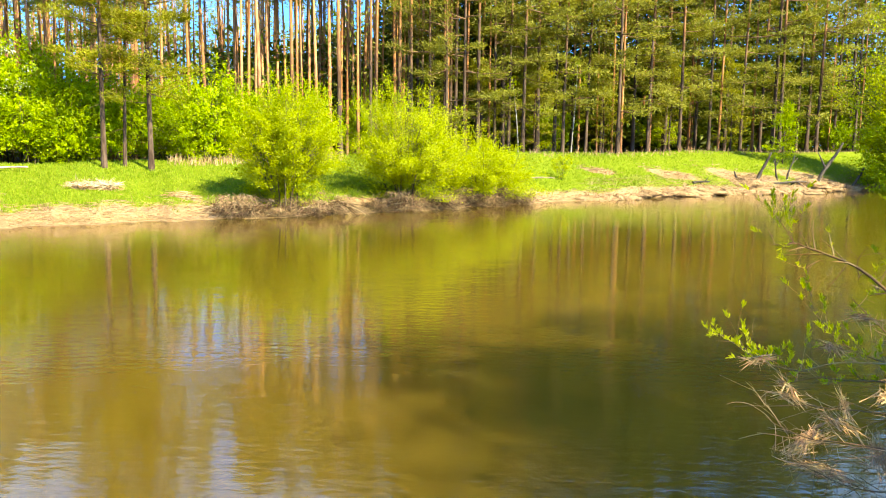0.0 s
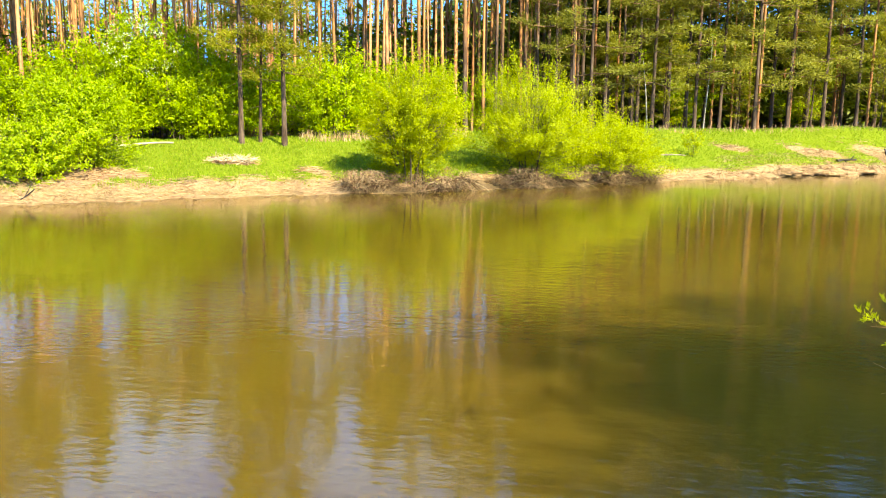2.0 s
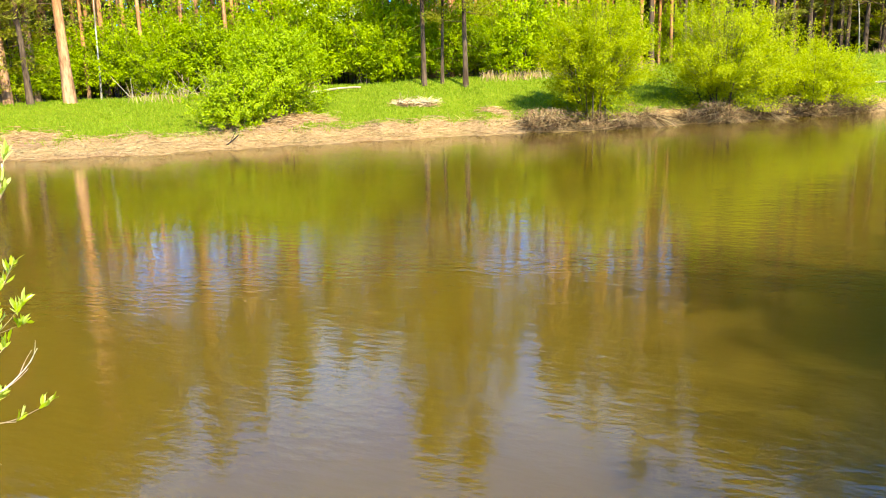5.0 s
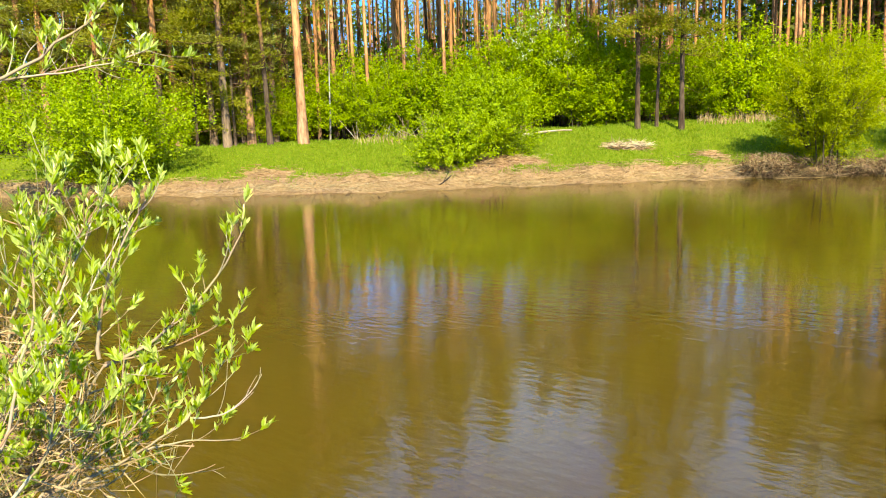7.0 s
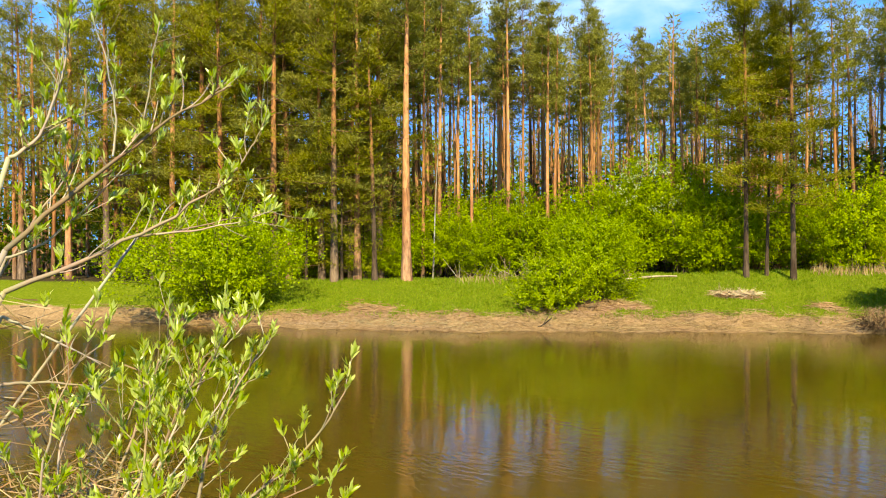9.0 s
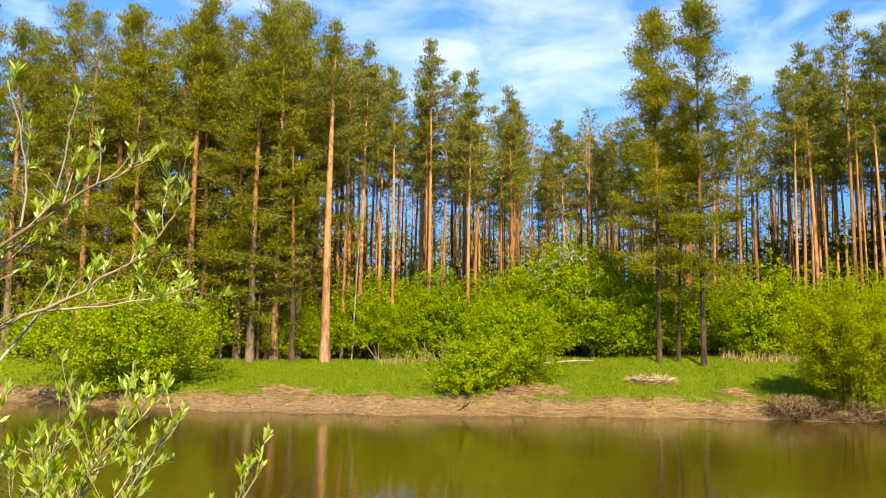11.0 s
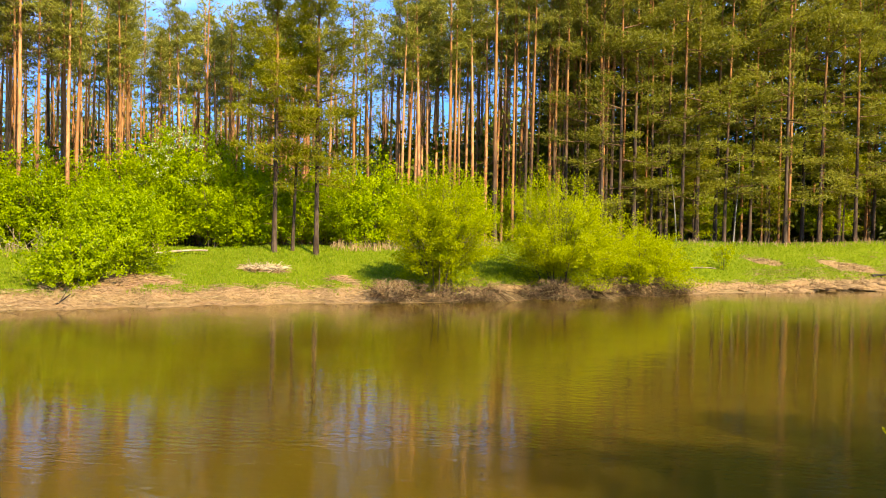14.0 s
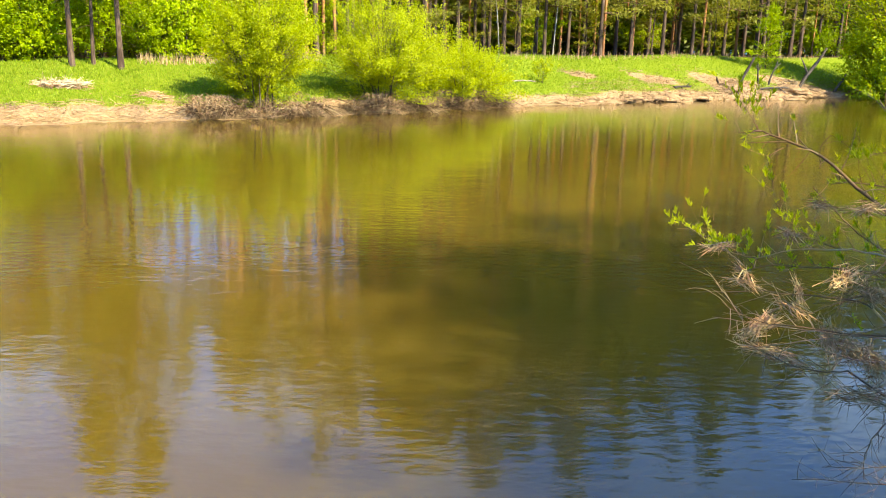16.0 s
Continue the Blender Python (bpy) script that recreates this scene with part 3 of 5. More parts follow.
def bush(name, width, height, seed, mat, stems=7, sprays=450, per=24, leaf=0.11, bark=None, base_spread=0.28, low=0.05, ragged=0.12, stem_r=0.035, depth=1.0, waist=0.5, taper=0.18, small=True):
    """A leafy bush or small tree: stems fan out from the foot, and leaf sprays fill an uneven crown with bulges and gaps."""
    r = np.random.default_rng(seed)
    root = new(name)
    wood, green = Shape(), Shape()
    n = sprays
    e = unit(r.normal(size=(n, 3)))
    bulge = 1 + 0.20 * np.sin(3.1 * e[:, 0] + 2.3 * e[:, 2] + seed) + 0.18 * np.sin(5.3 * e[:, 1] - 3.7 * e[:, 2] + 2 * seed) + 0.09 * np.sin(9 * e[:, 0] + 8 * e[:, 1] + seed)
    rad = (0.30 + 0.70 * r.random(n) ** 0.55) * bulge * (1 + ragged * r.normal(size=n)) * 0.96
    mid_z = height * (low + (1 - low) * waist)
    up_r, down_r = height - mid_z, mid_z - height * low
    c = e * rad[:, None] * np.array([width / 2, width / 2 * depth, 1.0])
    c[:, 2] = mid_z + e[:, 2] * rad * np.where(e[:, 2] > 0, up_r, down_r) * 0.93
    c[:, :2] *= (1 - taper * np.clip((mid_z - c[:, 2:3]) / max(down_r, 0.1), 0, 1))
    c[:, 2] = np.maximum(c[:, 2], height * low + 0.05)
    for k in range(stems):
        a = 6.283 * (k + r.uniform(-0.3, 0.3)) / stems
        rr = r.uniform(0.2, 0.7) * (0.25 if k == 0 else 1)
        tip = np.array([math.cos(a) * rr * width * 0.5, math.sin(a) * rr * width * 0.5 * depth, height * r.uniform(0.72, 0.93) * (1.05 - 0.4 * rr)])
        foot = np.array([math.cos(a), math.sin(a), 0]) * base_spread * r.uniform(0.1, 1)
        foot[2] = -0.2
        mid = (foot + tip) / 2 + np.array([math.cos(a), math.sin(a), 0.3]) * r.uniform(-0.12, 0.12) * width * 0.3
        u = np.linspace(0, 1, 7)[:, None]
        path = foot * (1 - u) ** 2 + 2 * mid * u * (1 - u) + tip * u * u
        tube(wood, path, stem_r * np.linspace(1, 0.3, 7), 5)
    inner = c * np.array([0.55, 0.55, 0.72]) + r.normal(size=(n, 3)) * 0.05
    sticks(wood, inner, c, stem_r * 0.25, stem_r * 0.08)
    m = n * per
    cc = np.repeat(c, per, 0)
    out = unit(e * np.array([1, 1, 0.6]) + np.array([0, 0, 0.55]) + 0.35 * r.normal(size=(n, 3)))
    oo = np.repeat(out, per, 0)
    size = 0.5 * (width + height)
    pos = cc + oo * (r.normal(size=m) * size * 0.048)[:, None] + r.normal(size=(m, 3)) * size * 0.021
    pos[:, 2] = np.maximum(pos[:, 2], height * low * 0.6)
    face = np.repeat(unit(e + np.array([0, 0, 0.7])), per, 0)
    heading = oo * 0.5 + r.normal(size=(m, 3)) * 0.8 + np.array([0, 0, 0.05])
    if small:
        leaflets(green, pos, heading, leaf * r.uniform(0.65, 1.3, m), leaf * 0.72, r, face)
    else:
        leaves(green, pos, heading, leaf * r.uniform(0.65, 1.3, m), leaf * 0.66, r, up=face)
    part("trunk", wood, bark or BUSH_BARK, root, smooth=True)
    part("crown", green, mat, root)
    return root


def put(ob, az, dist, turn=0.0, size=1.0, dz=0.0, tilt=(0, 0)):
    x, y, z = spot(az, dist)
    ob.matrix_basis = pose(x, y, z + dz, tilt[0], tilt[1], turn) @ Matrix.Diagonal((size, size, size, 1))
    return ob


def stature(az):
    """Scale of the pines by azimuth, set so that their tops fit the camera's view."""
    return float(np.interp(az, (-30, -18, -6, 6, 12, 16, 26, 33, 39, 44, 52, 70), (1.85, 1.62, 1.38, 1.02, 0.95, 0.88, 0.81, 0.86, 0.94, 1.02, 1.08, 1.12)))


def again(ob, az, dist, turn=0.0, size=1.0, stretch=1.0, tilt=(0, 0)):
    x, y, z = spot(az, dist)
    was = tuple(ob.scale)
    m = pose(x, y, z, tilt[0], tilt[1], turn) @ Matrix.Diagonal((size / was[0], size / was[1], size * stretch / was[2], 1))
    return copy_thing(ob, m)


# the two dark-stemmed pines that stand in front of the hedge, and the thin one between them
put(tagged(pine("pine_tree", 17.9, 0.13, 0.19, 2.5, 11, DARK_BARK, NEEDLE, tufts=17, needles=42, dead=5, step=0.74, needle_len=0.18, pad=0.22),
           "tall bushy pine with a dark lower trunk on the grass", "pine tree", "pines on the grass"), 20.9, 42.0, 20)
put(tagged(pine("pine_tree", 18.6, 0.135, 0.17, 2.7, 12, DARK_BARK, NEEDLE, tufts=17, needles=42, dead=6, step=0.72, needle_len=0.18, pad=0.22),
           "tall bushy pine with a dark lower trunk on the grass", "pine tree", "pines on the grass"), 17.98, 42.0, 140)
put(tagged(pine("pine_tree", 13.5, 0.09, 0.40, 1.2, 13, DARK_BARK, NEEDLE, tufts=7, dead=9),
           "thin leaning pine between two larger ones", "pine tree", "pines on the grass"), 19.63, 42.6, 60, tilt=(0, 2.0))

# pines at the forest edge where the grass ends
EDGE_LABEL = "tall pine with a sunlit orange trunk at the forest edge"
put(tagged(pine("pine_tree", 17.6, 0.262, 0.58, 1.8, 21, EDGE_BARK, NEEDLE_DARK, tufts=9, needles=20, dead=26, step=0.44, needle_len=0.21, pad=0.22, snag_len=1.9), EDGE_LABEL, "pine tree", "forest edge pines"), 44.28, 41.5, 0, tilt=(0, -0.3))
put(tagged(pine("pine_tree", 13.0, 0.15, 0.48, 1.2, 22, DARK_BARK, NEEDLE, tufts=7, dead=16), "slim pine with a grey lower trunk at the forest edge", "pine tree", "forest edge pines"), 46.57, 41.6, 40)
edge_full = pine("pine_tree", 18.0, 0.21, 0.18, 3.0, 23, PINE_BARK, NEEDLE, tufts=12, needles=34, dead=6, step=0.84, droop=0.22, needle_len=0.20, pad=0.22)
tagged(edge_full, "bushy pine with green boughs almost down to the ground", "pine tree", "forest edge pines")
put(edge_full, 49.42, 41.8, 0)
edge_full_b = pine("pine_tree", 18.5, 0.20, 0.26, 2.8, 24, EDGE_BARK, NEEDLE_DARK, tufts=12, needles=34, dead=8, step=0.84, droop=0.15, needle_len=0.20, pad=0.22)
tagged(edge_full_b, "bushy pine with green boughs almost down to the ground", "pine tree", "forest edge pines")
put(edge_full_b, 52.6, 45.5, 0)
edge_full_c = pine("pine_tree", 17.0, 0.19, 0.22, 3.2, 25, PINE_BARK, NEEDLE_DARK, tufts=12, needles=34, dead=7, step=0.88, droop=0.25, needle_len=0.20, pad=0.22)
tagged(edge_full_c, "bushy pine with green boughs almost down to the ground", "pine tree", "forest edge pines")
put(edge_full_c, 56.3, 48.0, 0)
kinds = [edge_full, edge_full_b, edge_full_c]
right_kinds = []
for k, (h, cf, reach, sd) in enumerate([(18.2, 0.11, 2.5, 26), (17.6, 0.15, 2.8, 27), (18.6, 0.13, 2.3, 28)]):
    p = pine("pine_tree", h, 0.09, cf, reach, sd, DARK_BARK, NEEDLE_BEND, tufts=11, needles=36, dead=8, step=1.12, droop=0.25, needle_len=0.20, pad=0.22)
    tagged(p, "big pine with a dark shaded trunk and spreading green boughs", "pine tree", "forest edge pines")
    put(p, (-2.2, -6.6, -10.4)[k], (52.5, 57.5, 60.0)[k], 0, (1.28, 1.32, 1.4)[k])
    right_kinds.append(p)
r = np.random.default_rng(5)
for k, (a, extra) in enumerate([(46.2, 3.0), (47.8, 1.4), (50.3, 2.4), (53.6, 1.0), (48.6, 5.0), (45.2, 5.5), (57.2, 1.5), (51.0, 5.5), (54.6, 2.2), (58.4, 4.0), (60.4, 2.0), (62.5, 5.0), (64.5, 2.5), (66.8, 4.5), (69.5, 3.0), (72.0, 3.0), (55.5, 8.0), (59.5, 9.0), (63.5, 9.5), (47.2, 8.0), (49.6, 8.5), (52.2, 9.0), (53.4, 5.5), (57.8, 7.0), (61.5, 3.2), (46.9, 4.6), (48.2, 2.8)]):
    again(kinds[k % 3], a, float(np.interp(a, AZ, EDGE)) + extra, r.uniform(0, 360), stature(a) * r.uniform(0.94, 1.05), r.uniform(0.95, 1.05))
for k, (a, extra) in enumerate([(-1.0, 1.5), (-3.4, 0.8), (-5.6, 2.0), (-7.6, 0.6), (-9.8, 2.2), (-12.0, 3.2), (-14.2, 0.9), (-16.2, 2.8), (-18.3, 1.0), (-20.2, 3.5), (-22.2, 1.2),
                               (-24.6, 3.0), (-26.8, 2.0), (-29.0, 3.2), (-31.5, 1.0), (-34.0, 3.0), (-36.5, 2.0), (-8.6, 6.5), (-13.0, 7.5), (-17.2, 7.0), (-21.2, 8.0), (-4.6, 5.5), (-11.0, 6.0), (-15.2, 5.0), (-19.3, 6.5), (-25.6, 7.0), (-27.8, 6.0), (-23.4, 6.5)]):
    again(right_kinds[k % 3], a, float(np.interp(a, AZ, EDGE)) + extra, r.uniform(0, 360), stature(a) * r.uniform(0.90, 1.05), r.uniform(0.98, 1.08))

# the forest behind: straight masts with small crowns
masts = []
# the third and fifth have forest shade put into their dark bark
for k, (h, rad, cf, reach, mat, bark) in enumerate([(18.4, 0.15, 0.57, 1.3, NEEDLE_DARK, EDGE_BARK), (17.6, 0.13, 0.62, 1.15, NEEDLE_DARK, EDGE_BARK), (19.0, 0.15, 0.55, 1.35, NEEDLE_DARK, DARK_BARK),
                                                  (16.8, 0.12, 0.64, 1.05, NEEDLE_DARK, EDGE_BARK), (19.4, 0.15, 0.58, 1.4, NEEDLE_DARK, DARK_BARK)]):
    p = pine("pine_tree", h, rad, cf, reach, 40 + k, bark, mat, tufts=9, needles=20, dead=10, step=0.68, needle_len=0.225, pad=0.18)
    tagged(p, "slender forest pine with a long bare orange trunk", "pine tree", "forest pines")
    masts.append(p)
deep = []
for k, (h, rad, cf, reach) in enumerate([(18.2, 0.135, 0.68, 1.25), (17.4, 0.12, 0.72, 1.15), (19.0, 0.14, 0.66, 1.3)]):
    p = pine("pine_tree", h, rad, cf, reach, 140 + k, (EDGE_BARK, PINE_BARK, EDGE_BARK)[k], NEEDLE_DARK, tufts=6, needles=11, dead=5, step=0.60, needle_len=0.30, pad=0.22)
    tagged(p, "slender pine with a bare trunk deep in the forest", "pine tree", "forest pines")
    put(p, (33.0, 24.0, 9.6)[k], (58.0, 60.0, 63.0)[k], 100 * k, 0.9)
    deep.append(p)
firsts = [(34.2, 45.0), (39.6, 44.5), (31.0, 47.0), (12.0, 48.0), (8.6, 49.0)]
for p, (a, d) in zip(masts, firsts):
    put(p, a, d, 30 * a, stature(a))
withered = pine("pine_tree", 18.0, 0.13, 0.55, 1.1, 48, PINE_BARK, NEEDLE_DRY, tufts=4, needles=7, dead=14)
tagged(withered, "withered forest pine with a thin brownish crown", "pine tree", "forest pines")
put(withered, 37.1, 46.0, 0, 0.93)
again(withered, 1.4, 54.0, 50, 1.0, 1.05)
again(withered, 36.0, 46.4, 150, 0.9)
r = np.random.default_rng(17)
taken = [spot(a, d)[:2] for a, d in firsts]
count = 0
while count < 240:
    a = r.uniform(-36, 73) if count < 118 else (r.uniform(-3, 12) if count < 176 else r.uniform(19, 45))
    front = float(np.interp(a, AZ, EDGE))
    depth = 2.0 + 22.0 * r.random() ** (1.1 if count < 118 else 1.7)
    if 6 < a < 44:
        depth += 1.2
    if a > 45.5:
        depth += 6.0
    if a < 2 and r.random() < 0.6:
        continue
    d = front + depth
    x, y, _ = spot(a, d)
    if min((x - q[0]) ** 2 + (y - q[1]) ** 2 for q in taken) < 1.6 ** 2:
        continue
    taken.append((x, y))
    kind = deep[r.integers(0, 3)] if depth > 10 else masts[(0, 1, 3, 0, 1, 3, 4)[r.integers(0, 7)] if a > 6 else r.integers(0, 5) if a > 0 else 2 + 2 * r.integers(0, 2)]
    again(kind, a, d, r.uniform(0, 360), stature(a) * r.uniform(0.92, 1.05) * (1.0 if a > 3 else 0.74), r.uniform(0.95, 1.07) * (1.0 if a > 3 else 1.35), tilt=(r.normal() * 0.7, r.normal() * 0.7))
    count += 1
for k, (a, extra) in enumerate([(1.2, 1.0), (-0.4, 2.4), (-2.8, 1.6), (-4.4, 0.4), (-6.2, 3.0), (3.2, 1.2)]):
    again(masts[2 + 2 * (k % 2)], a, float(np.interp(a, AZ, EDGE)) + extra + 1.5, 70 * k, stature(a) * 0.75, 1.3)
# deeper in the forest, where single trees can no longer be told apart
r = np.random.default_rng(23)
stems, needles_far, understory = Shape(), Shape(), Shape()
count = 0
while count < 680:
    a = r.uniform(-39, 78)
    far = r.uniform(2.5, 26) if count < 190 else r.uniform(20, 78)
    if a < 4 and far > 26:
        continue
    x, y, z = spot(a, float(np.interp(a, AZ, EDGE)) + far)
    h = r.uniform(15.5, 18.5) * stature(a)
    u = np.linspace(0, 1, 5)
    pts = np.column_stack([x + r.normal() * 0.3 * u, y + r.normal() * 0.3 * u, z - 0.2 + u * h])
    tube(stems, pts, r.uniform(0.09, 0.15) * (1.0 - 0.8 * u), 5)
    m = 150 if 8 < a < 43 else 230
    f = r.random(m) ** 0.8
    low = r.uniform(0.66, 0.76) if 8 < a < 43 else r.uniform(0.08, 0.3)
    ang, rr = r.uniform(0, 6.283, m), (0.25 + 1.35 * (1 - f) ** 0.8) * r.random(m) ** 0.6
    base = np.column_stack([pts[-1, 0] + np.cos(ang) * rr, pts[-1, 1] + np.sin(ang) * rr, z + h * (low + (1 - low) * f)])
    blades(needles_far, base, np.column_stack([np.cos(ang), np.sin(ang), r.uniform(0.1, 0.9, m)]) + r.normal(size=(m, 3)) * 0.4, r.uniform(0.24, 0.42, m), 0.10, r)
    count += 1
# a thick second row closes the forest towards the bend, shade in its colour
dark_fill = Shape()
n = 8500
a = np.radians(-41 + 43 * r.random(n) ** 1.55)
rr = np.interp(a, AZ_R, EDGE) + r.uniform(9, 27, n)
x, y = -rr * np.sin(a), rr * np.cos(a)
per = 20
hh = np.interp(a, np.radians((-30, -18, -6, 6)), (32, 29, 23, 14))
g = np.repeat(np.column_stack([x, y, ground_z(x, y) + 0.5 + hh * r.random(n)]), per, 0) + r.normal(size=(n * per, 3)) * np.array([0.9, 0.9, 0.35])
leaflets(dark_fill, g, r.normal(size=(n * per, 3)) * np.array([1, 1, 0.4]), r.uniform(0.6, 1.1, n * per), 0.30, r, np.array([0.0, -0.4, 1.0]))
# the same shaded fill as farther woods between the trunks
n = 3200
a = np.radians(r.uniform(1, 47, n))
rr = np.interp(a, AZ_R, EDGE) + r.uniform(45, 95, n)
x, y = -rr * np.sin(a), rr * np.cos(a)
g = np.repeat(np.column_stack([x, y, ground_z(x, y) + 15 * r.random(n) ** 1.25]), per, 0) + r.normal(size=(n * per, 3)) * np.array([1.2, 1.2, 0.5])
leaflets(dark_fill, g, r.normal(size=(n * per, 3)) * np.array([1, 1, 0.4]), r.uniform(0.5, 1.0, n * per), 0.32, r, np.array([0.0, -0.4, 1.0]))
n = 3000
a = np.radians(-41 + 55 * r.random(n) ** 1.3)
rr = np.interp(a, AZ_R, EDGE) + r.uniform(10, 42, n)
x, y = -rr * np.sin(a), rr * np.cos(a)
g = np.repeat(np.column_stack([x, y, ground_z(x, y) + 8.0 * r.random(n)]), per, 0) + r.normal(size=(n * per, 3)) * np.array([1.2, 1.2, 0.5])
leaflets(dark_fill, g, r.normal(size=(n * per, 3)) * np.array([1, 1, 0.4]), r.uniform(0.5, 1.0, n * per), 0.32, r, np.array([0.0, -0.4, 1.0]))
tagged(new("spruce_crowns", dark_fill.mesh("spruce_crowns", SHADE_NEEDLE)), "dark needle fill between the trunks with forest shade in its colour", "forest", kind="stuff")
# leaves that fill the gaps; the forest's shade is put into their colour
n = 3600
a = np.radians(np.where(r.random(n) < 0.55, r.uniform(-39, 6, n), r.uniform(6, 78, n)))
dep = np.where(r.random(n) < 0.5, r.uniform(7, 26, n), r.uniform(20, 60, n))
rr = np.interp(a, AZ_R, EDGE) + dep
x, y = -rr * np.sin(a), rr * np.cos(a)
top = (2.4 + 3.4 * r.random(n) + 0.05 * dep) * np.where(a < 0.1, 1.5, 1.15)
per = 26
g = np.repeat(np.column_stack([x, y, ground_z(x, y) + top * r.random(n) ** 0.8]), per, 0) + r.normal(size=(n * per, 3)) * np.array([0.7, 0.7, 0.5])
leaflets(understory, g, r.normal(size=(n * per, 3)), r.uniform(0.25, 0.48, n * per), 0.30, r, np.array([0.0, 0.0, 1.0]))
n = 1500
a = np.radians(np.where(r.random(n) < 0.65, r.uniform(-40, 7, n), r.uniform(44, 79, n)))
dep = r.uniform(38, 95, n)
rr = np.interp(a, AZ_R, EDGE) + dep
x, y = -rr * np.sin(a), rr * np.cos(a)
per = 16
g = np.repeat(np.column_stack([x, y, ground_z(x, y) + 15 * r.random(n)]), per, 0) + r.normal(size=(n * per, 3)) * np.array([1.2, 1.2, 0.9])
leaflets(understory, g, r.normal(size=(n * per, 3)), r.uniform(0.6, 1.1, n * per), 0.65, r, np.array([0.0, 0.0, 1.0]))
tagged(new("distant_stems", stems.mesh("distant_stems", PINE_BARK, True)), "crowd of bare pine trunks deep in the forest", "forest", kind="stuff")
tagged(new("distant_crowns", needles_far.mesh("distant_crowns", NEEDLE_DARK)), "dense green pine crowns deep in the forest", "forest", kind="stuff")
tagged(new("undergrowth", understory.mesh("undergrowth", LEAF_DEEP)), "green undergrowth between the trunks, darkened for forest shade", "undergrowth", kind="stuff")

# ---- bushes of the far bank ----
hedge = []
for k in range(4):
    b = bush("hazel_bush", 5.2, 5.7, 60 + k, LEAF, stems=9, sprays=360, per=28, leaf=0.155, base_spread=0.7, low=0.02, waist=0.42, taper=0.05)
    tagged(b, "large bright green leafy bush at the forest edge", "bush", "hedge of bushes")
    hedge.append(b)
spots = [(14.2, 45.8, 0.92), (22.6, 46.0, 1.0), (26.4, 45.8, 1.06), (30.2, 45.8, 0.95)]
for b, (a, d, sz) in zip(hedge, spots):
    put(b, a, d, 50 * a, sz)
for k, (a, d, sz) in enumerate([(10.8, 47.5, 0.85), (16.8, 48.5, 0.9), (19.4, 46.6, 0.9), (24.4, 49.0, 1.1), (28.4, 49.5, 1.05), (33.4, 46.4, 0.92), (36.4, 46.5, 0.88), (39.2, 46.0, 0.80), (42.2, 46.2, 0.78),
                                (7.4, 50.0, 0.75), (3.6, 54.0, 0.7), (45.4, 46.0, 0.66), (48.0, 46.5, 0.55), (-0.6, 57.0, 0.6), (40.6, 50.0, 0.75), (35.0, 51.0, 0.9), (51.6, 49.0, 0.5), (24.2, 44.6, 0.62), (28.4, 44.6, 0.66), (12.4, 46.4, 0.62), (15.8, 45.2, 0.6), (37.8, 44.8, 0.82), (41.0, 44.6, 0.76), (35.0, 44.8, 0.84), (39.4, 43.6, 0.55), (21.4, 44.8, 0.6), (25.2, 44.4, 0.74), (22.9, 44.5, 0.7), (29.6, 44.4, 0.7), (44.4, 44.6, 0.5), (47.4, 44.2, 0.45), (46.2, 45.0, 0.6), (49.8, 46.0, 0.62), (51.8, 46.4, 0.6), (53.6, 47.2, 0.65), (55.6, 48.4, 0.6), (57.4, 48.4, 0.65), (59.8, 50.0, 0.7), (62.4, 51.5, 0.7), (50.6, 49.0, 0.8), (54.6, 51.0, 0.85)]):
    again(hedge[k % 4], a, d, 77 * k, sz, r.uniform(0.92, 1.08))
under = bush("undergrowth_bush", 4.6, 3.6, 66, LEAF, stems=7, sprays=220, per=24, leaf=0.17, base_spread=0.5)
tagged(under, "small green bush in the shade of the forest", "bush", "forest undergrowth")
put(under, 55.0, 53.0, 0, 0.8)
for k in range(12):
    a = r.uniform(-36, 72)
    again(under, a, float(np.interp(a, AZ, EDGE)) + r.uniform(4, 14), 61 * k, r.uniform(0.5, 0.95), r.uniform(0.8, 1.3))
put(tagged(bush("bird_cherry_bush", 4.3, 4.1, 71, LEAF_BRIGHT, stems=9, sprays=700, per=46, leaf=0.098, base_spread=0.6, low=0.02, ragged=0.2, waist=0.5, taper=0.15), "bright green bush in bloom at the top of the bank", "bush", "bird cherries"), 31.0, 36.4, 0)
put(tagged(bush("bird_cherry_bush", 3.6, 2.7, 73, LEAF_BRIGHT, stems=7, sprays=460, per=46, leaf=0.095, base_spread=0.6, low=0.01, ragged=0.22, waist=0.42, taper=0.05), "lower green bush hanging over the edge of the bank", "bush", "bird cherries"), 33.6, 34.2, 40, dz=-0.1)
blooming = put(tagged(bush("bird_cherry_tree", 4.4, 6.6, 74, LEAF, stems=7, sprays=380, per=36, leaf=0.12, base_spread=0.5, low=0.03, ragged=0.2), "bird cherry with white blossom above the hedge", "tree"), 27.6, 45.2, 0)
r = np.random.default_rng(75)
s = Shape()
e = unit(r.normal(size=(70, 3)) + np.array([0, 0, 0.5]))
c = np.repeat(e * np.array([2.1, 2.1, 2.9]) * r.uniform(0.75, 1.05, (70, 1)) + np.array([0, 0, 3.5]), 16, 0) + r.normal(size=(1120, 3)) * np.array([0.13, 0.13, 0.09])
leaflets(s, c, r.normal(size=(1120, 3)), r.uniform(0.05, 0.10, 1120), 0.06, r, np.array([0.2, -0.6, 0.8]))
part("blossom", s, BLOSSOM, blooming, "small white flower clusters")
